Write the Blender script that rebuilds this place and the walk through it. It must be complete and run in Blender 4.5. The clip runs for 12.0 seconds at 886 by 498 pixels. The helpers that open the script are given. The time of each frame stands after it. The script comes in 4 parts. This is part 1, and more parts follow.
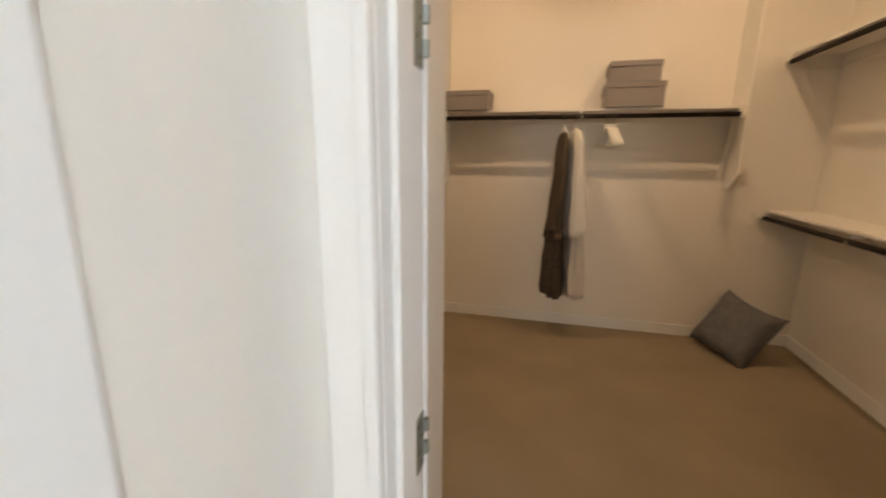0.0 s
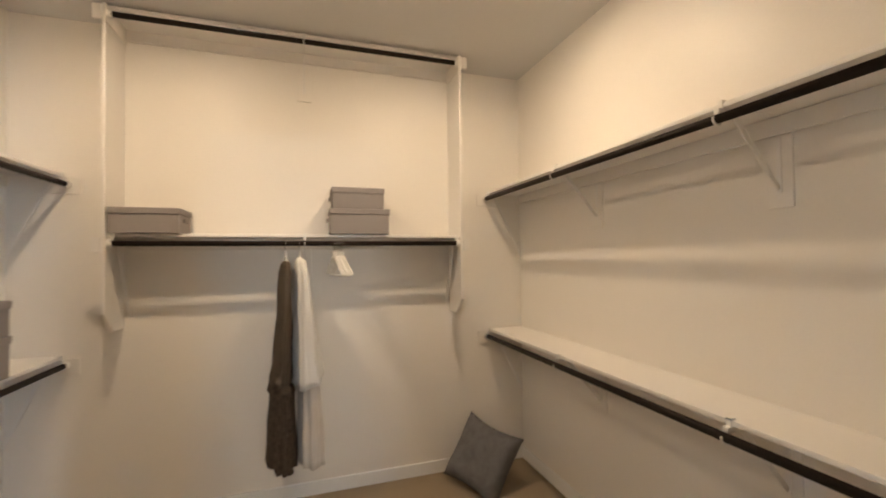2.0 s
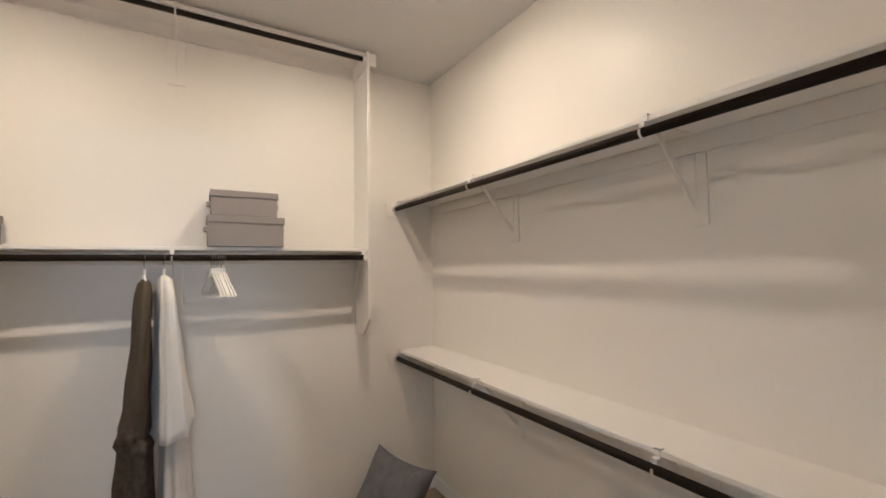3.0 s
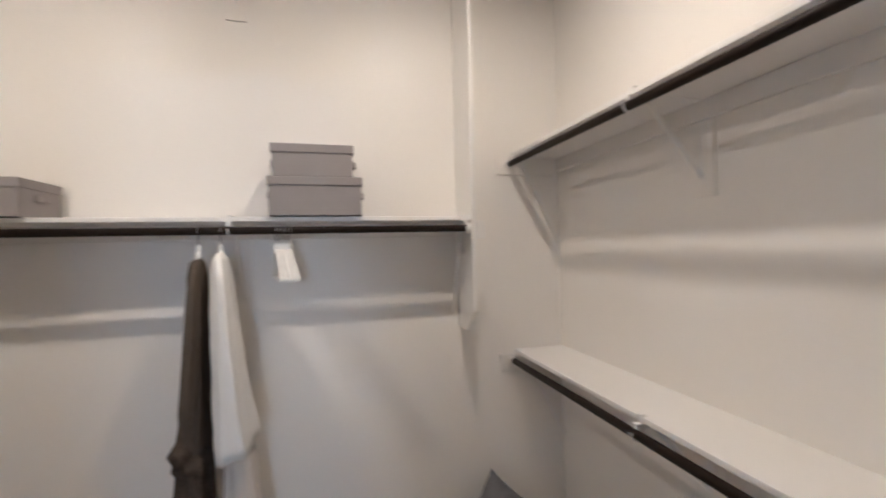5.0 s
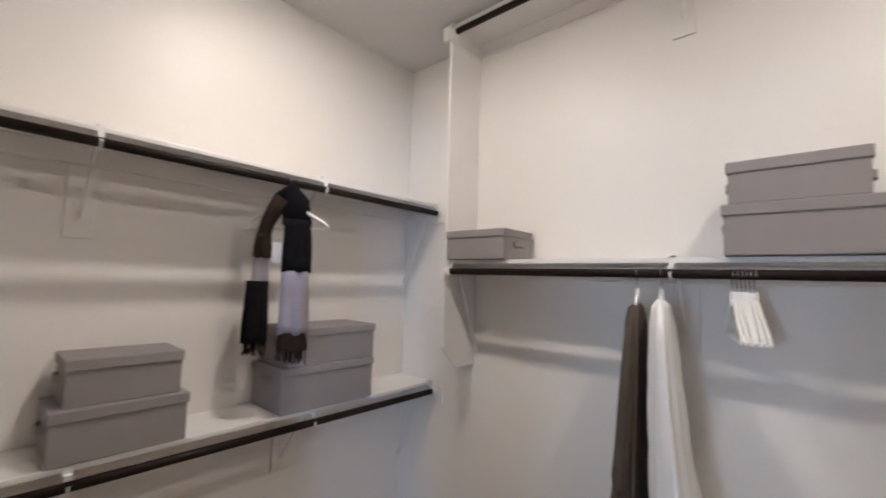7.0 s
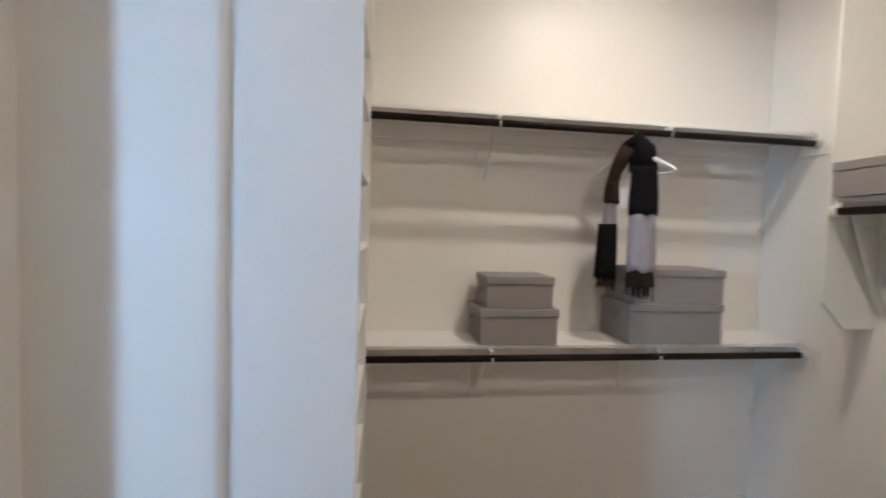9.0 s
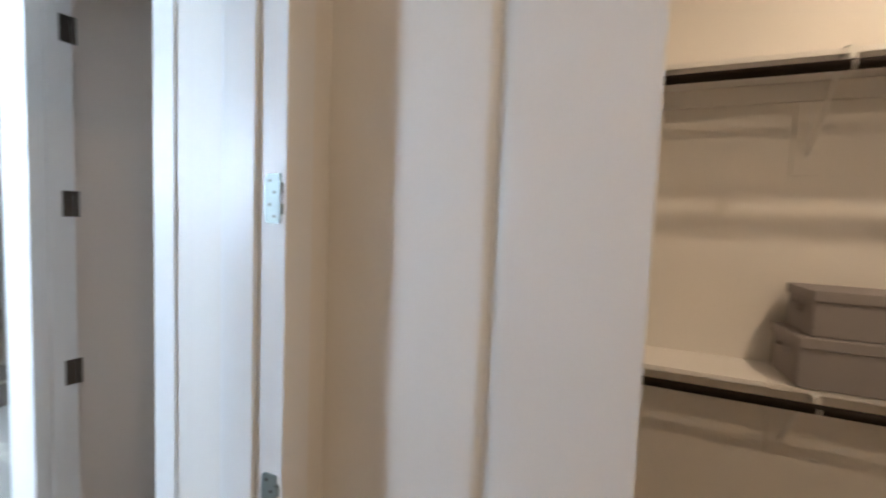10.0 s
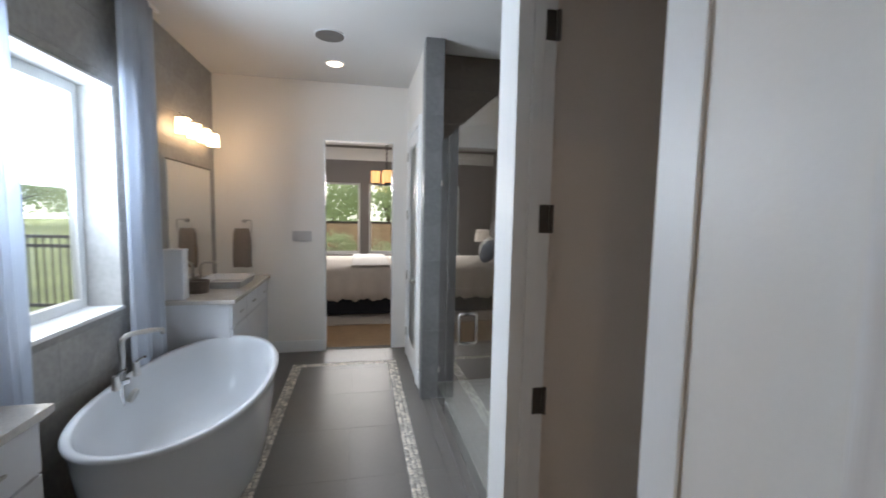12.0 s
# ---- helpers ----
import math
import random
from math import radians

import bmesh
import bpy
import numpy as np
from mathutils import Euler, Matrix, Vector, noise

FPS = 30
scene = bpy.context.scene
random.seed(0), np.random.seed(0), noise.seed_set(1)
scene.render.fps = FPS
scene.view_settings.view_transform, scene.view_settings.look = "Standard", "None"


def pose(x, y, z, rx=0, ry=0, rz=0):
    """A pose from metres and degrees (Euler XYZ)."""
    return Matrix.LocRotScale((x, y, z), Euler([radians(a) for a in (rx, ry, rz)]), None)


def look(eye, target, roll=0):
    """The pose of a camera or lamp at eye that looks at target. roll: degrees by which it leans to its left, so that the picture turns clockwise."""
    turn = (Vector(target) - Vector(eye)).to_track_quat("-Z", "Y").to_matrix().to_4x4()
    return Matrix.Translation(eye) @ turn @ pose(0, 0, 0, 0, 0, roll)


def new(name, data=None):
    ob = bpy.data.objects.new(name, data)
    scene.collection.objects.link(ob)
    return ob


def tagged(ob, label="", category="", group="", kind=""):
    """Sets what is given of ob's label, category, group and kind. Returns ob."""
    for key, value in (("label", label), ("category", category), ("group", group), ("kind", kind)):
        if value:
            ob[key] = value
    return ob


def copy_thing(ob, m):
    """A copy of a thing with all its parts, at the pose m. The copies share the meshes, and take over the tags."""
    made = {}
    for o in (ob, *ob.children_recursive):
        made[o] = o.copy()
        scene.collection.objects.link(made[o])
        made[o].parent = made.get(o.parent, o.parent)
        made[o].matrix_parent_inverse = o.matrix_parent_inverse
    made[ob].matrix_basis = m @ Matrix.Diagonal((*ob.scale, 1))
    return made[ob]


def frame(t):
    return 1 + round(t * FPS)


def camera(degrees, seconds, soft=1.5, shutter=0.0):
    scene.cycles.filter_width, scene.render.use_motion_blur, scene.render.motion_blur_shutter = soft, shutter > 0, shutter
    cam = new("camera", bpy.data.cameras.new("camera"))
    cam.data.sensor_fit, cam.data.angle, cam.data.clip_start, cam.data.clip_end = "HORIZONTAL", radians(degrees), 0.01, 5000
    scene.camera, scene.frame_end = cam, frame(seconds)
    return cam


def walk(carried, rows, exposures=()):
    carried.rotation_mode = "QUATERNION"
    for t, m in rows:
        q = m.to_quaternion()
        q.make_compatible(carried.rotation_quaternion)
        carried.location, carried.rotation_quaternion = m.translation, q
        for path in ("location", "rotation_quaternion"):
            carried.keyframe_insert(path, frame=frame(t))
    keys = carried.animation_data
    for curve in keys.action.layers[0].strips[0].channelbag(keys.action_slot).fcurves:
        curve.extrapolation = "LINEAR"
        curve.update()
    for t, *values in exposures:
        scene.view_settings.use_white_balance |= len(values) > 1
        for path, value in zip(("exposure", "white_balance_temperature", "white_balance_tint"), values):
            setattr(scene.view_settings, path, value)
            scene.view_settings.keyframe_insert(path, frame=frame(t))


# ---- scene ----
cam = camera(94.0, 12.0, soft=1.7, shutter=0.4)
PATH = [
    (0, (-0.042, -0.172, 1.448), (-0.534, 1.719, 1.02), 0.5),
    (0.5, (-0.011, -0.05, 1.506), (-0.099, 1.92, 1.172), -0.1),
    (1, (0.034, 0.104, 1.555), (0.205, 2.082, 1.317), -0.4),
    (1.5, (0.107, 0.267, 1.606), (0.479, 2.23, 1.514), -0.4),
    (2, (0.164, 0.401, 1.659), (0.782, 2.302, 1.703), -0.7),
    (2.5, (0.18, 0.534, 1.694), (1.094, 2.309, 1.811), -1.0),
    (2.7, (0.196, 0.579, 1.697), (1.217, 2.295, 1.815), -1.1),
    (4.5, (0.568, 1.108, 1.644), (1.501, 2.876, 1.596), -0.9),
    (5, (0.557, 1.323, 1.672), (1.076, 3.254, 1.667), -1.4),
    (5.5, (0.53, 1.464, 1.683), (0.52, 3.462, 1.76), -1.2),
    (6, (0.535, 1.592, 1.719), (0.009, 3.517, 1.852), -0.0),
    (6.5, (0.531, 1.631, 1.73), (-0.445, 3.37, 1.888), 1.1),
    (7, (0.51, 1.567, 1.716), (-0.812, 3.061, 1.868), 1.8),
    (8.8, (0.627, 1.333, 1.628), (-1.32, 1.783, 1.565), 1.8),
    (9, (0.641, 1.317, 1.627), (-1.34, 1.579, 1.545), 1.7),
    (9.5, (0.575, 1.251, 1.611), (-1.409, 1.02, 1.503), 1.8),
    (10, (0.461, 1.191, 1.601), (-1.372, 0.403, 1.469), 2.3),
    (10.5, (0.357, 1.062, 1.612), (-1.19, -0.192, 1.435), 2.5),
    (11, (0.277, 0.904, 1.611), (-0.886, -0.713, 1.43), 1.7),
    (11.5, (0.249, 0.738, 1.632), (-0.515, -1.101, 1.45), 1.3),
    (12, (0.202, 0.582, 1.625), (-0.195, -1.37, 1.453), 1.1),
]
EXPO = [(0.0, 0.20, 8900, 18), (0.5, 0.34, 8400, 16), (1.5, 0.60, 7550, 12), (2.7, 0.67, 6050, 10), (4.5, 0.70, 5350, 11),
        (7.0, 0.68, 5100, 11), (9.0, 0.74, 5200, 6), (9.5, 0.56, 6000, 11), (10.0, 0.43, 6600, 13), (10.5, 0.20, 6500, 13),
        (11.0, -0.04, 7000, 18), (11.5, -0.32, 7300, 18), (12.0, -0.72, 7500, 18)]
BATH_DAY, BED_DAY, CLOSET_GLOW, VANITY_GLOW = 165, 125, 930, 15
walk(cam, [(t, look(e, g, r)) for t, e, g, r in PATH], EXPO)

# ---- world and light ----
world = bpy.data.worlds.new("world")
scene.world = world
world.use_nodes = True
wn = world.node_tree
sky = wn.nodes.new("ShaderNodeTexSky")
sky.sky_type = "NISHITA"
sky.sun_disc = False
sky.sun_elevation, sky.sun_rotation = radians(52), radians(-36)
wn.links.new(sky.outputs[0], wn.nodes["Background"].inputs[0])
wn.nodes["Background"].inputs[1].default_value = 0.15
sun = new("sun", bpy.data.lights.new("sun", "SUN"))
sun.data.energy, sun.data.angle, sun.data.color = 5.0, radians(0.6), (1.0, 0.95, 0.88)
sun.matrix_world = look((-10, 14, 22), (0, 0, 0))


def area(name, eye, target, sx, sy, power, color):
    lamp = new(name, bpy.data.lights.new(name, "AREA"))
    lamp.data.shape, lamp.data.size, lamp.data.size_y = "RECTANGLE", sx, sy
    lamp.data.energy, lamp.data.color = power, color
    lamp.matrix_world = look(eye, target)
    return lamp


area("window_daylight", (2.0, -1.895, 2.05), (0, -1.895, 2.05), 1.1, 0.62, BATH_DAY, (0.58, 0.775, 1.0))
area("bedroom_daylight", (0.0, -8.72, 2.12), (0, -6, 1.6), 1.9, 0.16, BED_DAY, (0.85, 0.93, 1.0))


# ---- materials ----
def mat(name, color, rough=0.5, metal=0.0, vary=0.06, scale=6.0, fine=120.0, bump=0.0, bump_scale=200.0, spec=0.5, tint=None, random_piece=0.0, island=False):
    m = bpy.data.materials.new(name)
    m.use_nodes = True
    nt = m.node_tree
    b = nt.nodes["Principled BSDF"]
    b.inputs["Roughness"].default_value, b.inputs["Metallic"].default_value = rough, metal
    b.inputs["Specular IOR Level"].default_value = spec
    tc = nt.nodes.new("ShaderNodeTexCoord")
    big, small = nt.nodes.new("ShaderNodeTexNoise"), nt.nodes.new("ShaderNodeTexNoise")
    big.inputs["Scale"].default_value, small.inputs["Scale"].default_value = scale, fine
    big.inputs["Detail"].default_value, small.inputs["Detail"].default_value = 3, 2
    for n in (big, small):
        nt.links.new(tc.outputs["Object"], n.inputs["Vector"])
    add = nt.nodes.new("ShaderNodeMath")
    add.operation = "ADD"
    nt.links.new(big.outputs["Fac"], add.inputs[0])
    nt.links.new(small.outputs["Fac"], add.inputs[1])
    ramp = nt.nodes.new("ShaderNodeMapRange")
    ramp.inputs["From Min"].default_value, ramp.inputs["From Max"].default_value = 0.6, 1.4
    nt.links.new(add.outputs[0], ramp.inputs["Value"])
    mix = nt.nodes.new("ShaderNodeMix")
    mix.data_type = "RGBA"
    low = tint or [c * (1 - vary) for c in color]
    high = [min(1, c * (1 + vary)) for c in color]
    mix.inputs[6].default_value, mix.inputs[7].default_value = (*low, 1), (*high, 1)
    nt.links.new(ramp.outputs[0], mix.inputs[0])
    out = mix.outputs[2]
    if random_piece:
        info, hsv, rng = nt.nodes.new("ShaderNodeObjectInfo"), nt.nodes.new("ShaderNodeHueSaturation"), nt.nodes.new("ShaderNodeMapRange")
        rng.inputs["To Min"].default_value, rng.inputs["To Max"].default_value = 1 - random_piece, 1 + random_piece
        nt.links.new(nt.nodes.new("ShaderNodeNewGeometry").outputs["Random Per Island"] if island else info.outputs["Random"], rng.inputs["Value"])
        nt.links.new(rng.outputs[0], hsv.inputs["Value"])
        nt.links.new(out, hsv.inputs["Color"])
        out = hsv.outputs[0]
    nt.links.new(out, b.inputs["Base Color"])
    if bump:
        bn, bt = nt.nodes.new("ShaderNodeBump"), nt.nodes.new("ShaderNodeTexNoise")
        bt.inputs["Scale"].default_value, bt.inputs["Detail"].default_value = bump_scale, 4
        bn.inputs["Strength"].default_value, bn.inputs["Distance"].default_value = bump, 0.004
        nt.links.new(tc.outputs["Object"], bt.inputs["Vector"])
        nt.links.new(bt.outputs["Fac"], bn.inputs["Height"])
        nt.links.new(bn.outputs[0], b.inputs["Normal"])
    return m


def glow(name, color, strength):
    m = bpy.data.materials.new(name)
    m.use_nodes = True
    b = m.node_tree.nodes["Principled BSDF"]
    b.inputs["Base Color"].default_value = (*color, 1)
    b.inputs["Emission Color"].default_value = (*color, 1)
    b.inputs["Emission Strength"].default_value = strength
    return m


def glass_mat(name, color, rough=0.0):
    m = bpy.data.materials.new(name)
    m.use_nodes = True
    b = m.node_tree.nodes["Principled BSDF"]
    b.inputs["Base Color"].default_value = (*color, 1)
    b.inputs["Roughness"].default_value = rough
    b.inputs["Transmission Weight"].default_value = 1.0
    b.inputs["IOR"].default_value = 1.45
    return m


PAINT = mat("wall_paint", (0.835, 0.803, 0.755), 0.42, vary=0.015, scale=1.5, bump=0.12, bump_scale=90, spec=0.4)
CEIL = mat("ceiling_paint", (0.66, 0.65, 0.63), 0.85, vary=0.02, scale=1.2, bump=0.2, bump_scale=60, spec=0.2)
TRIM = mat("trim_paint", (0.84, 0.84, 0.83), 0.40, vary=0.012, scale=3, bump=0.03, bump_scale=60)
SHELF = mat("shelf_paint", (0.83, 0.81, 0.78), 0.35, vary=0.015, scale=4, bump=0.04, bump_scale=70)
BRONZE = mat("bronze_rod", (0.013, 0.0075, 0.005), 0.55, vary=0.25, scale=9, spec=0.18)
CARPET = mat("carpet", (0.345, 0.276, 0.196), 0.95, vary=0.20, scale=1.7, fine=260, bump=0.9, bump_scale=420, spec=0.1)
GREYBOX = mat("grey_fabric", (0.30, 0.275, 0.27), 0.8, vary=0.05, scale=12, fine=500, bump=0.25, bump_scale=700, spec=0.2)
CUSHION = mat("cushion_weave", (0.165, 0.165, 0.175), 0.9, vary=0.28, scale=20, fine=380, bump=0.6, bump_scale=500, spec=0.15)
COAT = mat("brown_wool", (0.100, 0.079, 0.062), 0.9, vary=0.15, scale=14, fine=300, bump=0.6, bump_scale=350, spec=0.15)
FUR = mat("dark_fur", (0.085, 0.066, 0.052), 0.95, vary=0.45, scale=40, fine=260, bump=1.0, bump_scale=200, spec=0.1)
LINEN = mat("white_knit", (0.82, 0.81, 0.79), 0.9, vary=0.03, scale=14, fine=300, bump=0.45, bump_scale=330, spec=0.15)
SHEER = mat("thin_white_cloth", (0.66, 0.62, 0.58), 0.9, vary=0.05, scale=18, fine=300, bump=0.4, bump_scale=260, spec=0.15)
PLASTIC = mat("white_plastic", (0.82, 0.81, 0.78), 0.3, vary=0.01)
SCARF_BLACK = mat("scarf_black", (0.009, 0.008, 0.009), 0.95, vary=0.4, scale=25, fine=300, bump=0.6, bump_scale=300, spec=0.1)
SCARF_GREY = mat("scarf_grey", (0.34, 0.31, 0.34), 0.95, vary=0.08, scale=25, fine=300, bump=0.5, bump_scale=300, spec=0.1)
SCARF_BROWN = mat("scarf_brown", (0.028, 0.019, 0.014), 0.95, vary=0.4, scale=25, fine=300, bump=0.6, bump_scale=300, spec=0.1)
CHROME = mat("chrome", (0.62, 0.62, 0.62), 0.12, metal=1.0, vary=0.03)
NICKEL = mat("satin_nickel", (0.50, 0.48, 0.45), 0.30, metal=1.0, vary=0.08, scale=30)
HINGE = mat("oiled_bronze", (0.13, 0.11, 0.095), 0.45, metal=1.0, vary=0.1, scale=30)
SILVER = mat("bright_nickel", (0.34, 0.385, 0.37), 0.55, metal=1.0, vary=0.04, scale=30)
TILE = mat("floor_tile", (0.158, 0.145, 0.134), 0.40, vary=0.05, scale=3.5, fine=40, bump=0.05, bump_scale=40, random_piece=0.05)
GROUT = mat("grout", (0.170, 0.156, 0.145), 0.9, vary=0.08, scale=20)
WTILE = mat("wall_stone_tile", (0.30, 0.285, 0.265), 0.45, vary=0.20, scale=5, fine=28, bump=0.08, bump_scale=30, random_piece=0.06)
STILE = mat("shower_tile", (0.095, 0.070, 0.052), 0.4, vary=0.12, scale=4, fine=30, bump=0.06, bump_scale=30, random_piece=0.05)
PEBBLE = mat("marble_pebble", (0.62, 0.57, 0.50), 0.35, vary=0.20, scale=30, random_piece=0.42)
REVEAL = mat("reveal_stone", (0.46, 0.46, 0.45), 0.5, vary=0.14, scale=6, fine=30, bump=0.06, bump_scale=30)
COLTILE = mat("column_stone_tile", (0.165, 0.165, 0.165), 0.45, vary=0.18, scale=5, fine=28, bump=0.06, bump_scale=30, random_piece=0.05)
PEBBLES = mat("marble_pebbles", (0.62, 0.57, 0.50), 0.35, vary=0.20, scale=30, random_piece=0.42, island=True)
SHOWERPEB = mat("shower_pebble", (0.40, 0.375, 0.34), 0.4, vary=0.25, scale=40, fine=90, bump=0.4, bump_scale=45)
PORCELAIN = mat("white_acrylic", (0.60, 0.62, 0.64), 0.10, vary=0.005)
CABINET = mat("painted_cabinet", (0.72, 0.73, 0.75), 0.35, vary=0.012, scale=4)
QUARTZ = mat("stone_counter", (0.56, 0.52, 0.47), 0.18, vary=0.14, scale=14, fine=90)
TOWEL = mat("taupe_towel", (0.30, 0.25, 0.215), 0.95, vary=0.08, scale=20, fine=300, bump=0.8, bump_scale=300, spec=0.1)
BASKET = mat("grey_wicker", (0.17, 0.14, 0.12), 0.8, vary=0.3, scale=60, fine=200, bump=0.8, bump_scale=160)
WOOD = mat("oak_floor", (0.40, 0.255, 0.14), 0.4, vary=0.16, scale=5, fine=40, random_piece=0.10)
BEDDING = mat("white_bedding", (0.78, 0.76, 0.74), 0.85, vary=0.02, scale=8, bump=0.3, bump_scale=30, spec=0.15)
BLANKET = mat("cream_blanket", (0.66, 0.60, 0.55), 0.9, vary=0.05, scale=12, bump=0.4, bump_scale=160, spec=0.15)
BLUECLOTH = mat("blue_throw", (0.09, 0.13, 0.19), 0.9, vary=0.15, scale=12, bump=0.4, bump_scale=160)
DARKBASE = mat("dark_upholstery", (0.014, 0.016, 0.024), 0.85, vary=0.2)
GREYWALL = mat("grey_wall_paint", (0.24, 0.225, 0.225), 0.7, vary=0.03, scale=2, bump=0.1, bump_scale=90)
RUG = mat("light_rug", (0.50, 0.46, 0.42), 0.95, vary=0.1, scale=10, bump=0.7, bump_scale=300)
DRAPE = mat("sheer_curtain", (0.66, 0.70, 0.75), 0.9, vary=0.01, scale=10, bump=0.1, bump_scale=300, spec=0.1)
dn = DRAPE.node_tree
tl, mx = dn.nodes.new("ShaderNodeBsdfTranslucent"), dn.nodes.new("ShaderNodeMixShader")
tl.inputs[0].default_value, mx.inputs[0].default_value = (0.62, 0.70, 0.82, 1), 0.30
dn.links.new(dn.nodes["Principled BSDF"].outputs[0], mx.inputs[1])
dn.links.new(tl.outputs[0], mx.inputs[2])
tp, mt = dn.nodes.new("ShaderNodeBsdfTransparent"), dn.nodes.new("ShaderNodeMixShader")
mt.inputs[0].default_value = 0.22
dn.links.new(mx.outputs[0], mt.inputs[1])
dn.links.new(tp.outputs[0], mt.inputs[2])
dn.links.new(mt.outputs[0], dn.nodes["Material Output"].inputs["Surface"])
FRAME_DARK = mat("dark_frame", (0.05, 0.045, 0.04), 0.4, vary=0.1)
SWITCH = mat("grey_switch_plastic", (0.56, 0.55, 0.54), 0.4, vary=0.02)
VINYL = mat("white_vinyl", (0.78, 0.80, 0.80), 0.35, vary=0.01)
GRASS = mat("lawn", (0.23, 0.30, 0.15), 0.95, vary=0.35, scale=0.6, fine=30, bump=0.8, bump_scale=40, spec=0.1)
# pale haze over the distant foliage is mixed into these leaf colours
LEAF_HAZED = mat("leaves", (0.21, 0.29, 0.16), 0.7, vary=0.45, scale=1.3, fine=9, spec=0.2)
ln = LEAF_HAZED.node_tree
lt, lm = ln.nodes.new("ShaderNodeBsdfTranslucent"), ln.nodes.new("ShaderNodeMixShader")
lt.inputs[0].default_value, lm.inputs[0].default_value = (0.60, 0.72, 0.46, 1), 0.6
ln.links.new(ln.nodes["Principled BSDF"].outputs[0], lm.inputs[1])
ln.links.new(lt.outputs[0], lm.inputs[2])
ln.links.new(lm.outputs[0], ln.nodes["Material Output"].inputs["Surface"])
BARK = mat("bark", (0.11, 0.08, 0.055), 0.9, vary=0.3, scale=6, bump=0.8, bump_scale=30)
FENCE = mat("black_fence", (0.018, 0.019, 0.02), 0.4, vary=0.1)
PALING = mat("cedar_paling", (0.33, 0.23, 0.15), 0.85, vary=0.3, scale=4, fine=30, random_piece=0.15)
GLASS = glass_mat("clear_glass", (0.96, 0.98, 0.97))
SHOWER_GLASS = glass_mat("shower_glass", (0.93, 0.97, 0.96))
FROST = glass_mat("frosted_glass", (0.80, 0.86, 0.86), 0.35)
MIRROR = mat("mirror", (0.88, 0.89, 0.88), 0.015, metal=1.0, vary=0.002)
BULB = glow("warm_shade", (1.0, 0.74, 0.46), VANITY_GLOW)
DOME = glow("closet_lamp_glow", (1.0, 0.775, 0.545), CLOSET_GLOW)
SKYGLOW = glow("bright_sky", (0.90, 0.96, 1.0), 3.2)
CANLIGHT = glow("downlight_glow", (1.0, 0.88, 0.72), 14.0)
AMBER = glow("amber_shade", (1.0, 0.60, 0.26), 1.8)
LAMPSHADE = glow("linen_lampshade", (0.95, 0.90, 0.82), 0.5)
# wall paint of the toilet room, with the warm light there put into its colour
WC_WARM_LIT = mat("warm_lit_paint", (0.80, 0.715, 0.64), 0.75, vary=0.03, scale=1.5, bump=0.1, bump_scale=80, spec=0.25)


# ---- mesh tools ----
def box(bm, x0, x1, y0, y1, z0, z1, bev=0.0, turn=None):
    m = Matrix.Translation(((x0 + x1) / 2, (y0 + y1) / 2, (z0 + z1) / 2)) @ Matrix.Diagonal((x1 - x0, y1 - y0, z1 - z0, 1))
    made = bmesh.ops.create_cube(bm, size=1.0, matrix=(turn or Matrix()) @ m)["verts"]
    if bev:
        edges = list({e for v in made for e in v.link_edges})
        bmesh.ops.bevel(bm, geom=edges, offset=bev, segments=2, affect="EDGES", profile=0.6)
    return bm


def cyl(bm, a, b, r0, r1=None, n=16, caps=True):
    a, b = Vector(a), Vector(b)
    turn = (b - a).to_track_quat("Z", "Y").to_matrix().to_4x4()
    bmesh.ops.create_cone(bm, cap_ends=caps, segments=n, radius1=r0, radius2=r0 if r1 is None else r1, depth=(b - a).length, matrix=Matrix.Translation((a + b) / 2) @ turn)
    return bm


def tube(bm, pts, r, n=8):
    pts = [Vector(p) for p in pts]
    rings = []
    for i, p in enumerate(pts):
        d = (pts[min(i + 1, len(pts) - 1)] - pts[max(i - 1, 0)]).normalized()
        u = d.orthogonal().normalized() if not rings else (side - d * side.dot(d)).normalized()
        side = u
        w = d.cross(u)
        rings.append([bm.verts.new(p + r * (math.cos(2 * math.pi * k / n) * u + math.sin(2 * math.pi * k / n) * w)) for k in range(n)])
    for a, b in zip(rings, rings[1:]):
        for k in range(n):
            bm.faces.new((a[k], a[(k + 1) % n], b[(k + 1) % n], b[k]))
    bm.faces.new(rings[0][::-1])
    bm.faces.new(rings[-1])
    return bm


def loft(bm, rings, closed=True):
    made = [[bm.verts.new(p) for p in ring] for ring in rings]
    n = len(made[0])
    for a, b in zip(made, made[1:]):
        for k in range(n if closed else n - 1):
            bm.faces.new((a[k], a[(k + 1) % n], b[(k + 1) % n], b[k]))
    if closed:
        bm.faces.new(made[0][::-1])
        bm.faces.new(made[-1])
    return bm


def part(name, bm, material, parent=None, label="", smooth=False):
    bmesh.ops.recalc_face_normals(bm, faces=bm.faces)
    me = bpy.data.meshes.new(name)
    bm.to_mesh(me)
    bm.free()
    me.materials.append(material)
    if smooth:
        for p in me.polygons:
            p.use_smooth = True
    ob = new(name, me)
    if parent:
        ob.parent = parent
    if label:
        ob["label"] = label
    return ob


def thing(name, x, y, z, label, category, group="", rz=0.0):
    ob = new(name)
    ob.matrix_world = pose(x, y, z, 0, 0, rz)
    return tagged(ob, label, category, group)


def B(*args, **kw):
    return box(bmesh.new(), *args, **kw)


def struct(name, bm, material, label):
    return tagged(part(name, bm, material), label, name.split("_")[0], kind="structure")


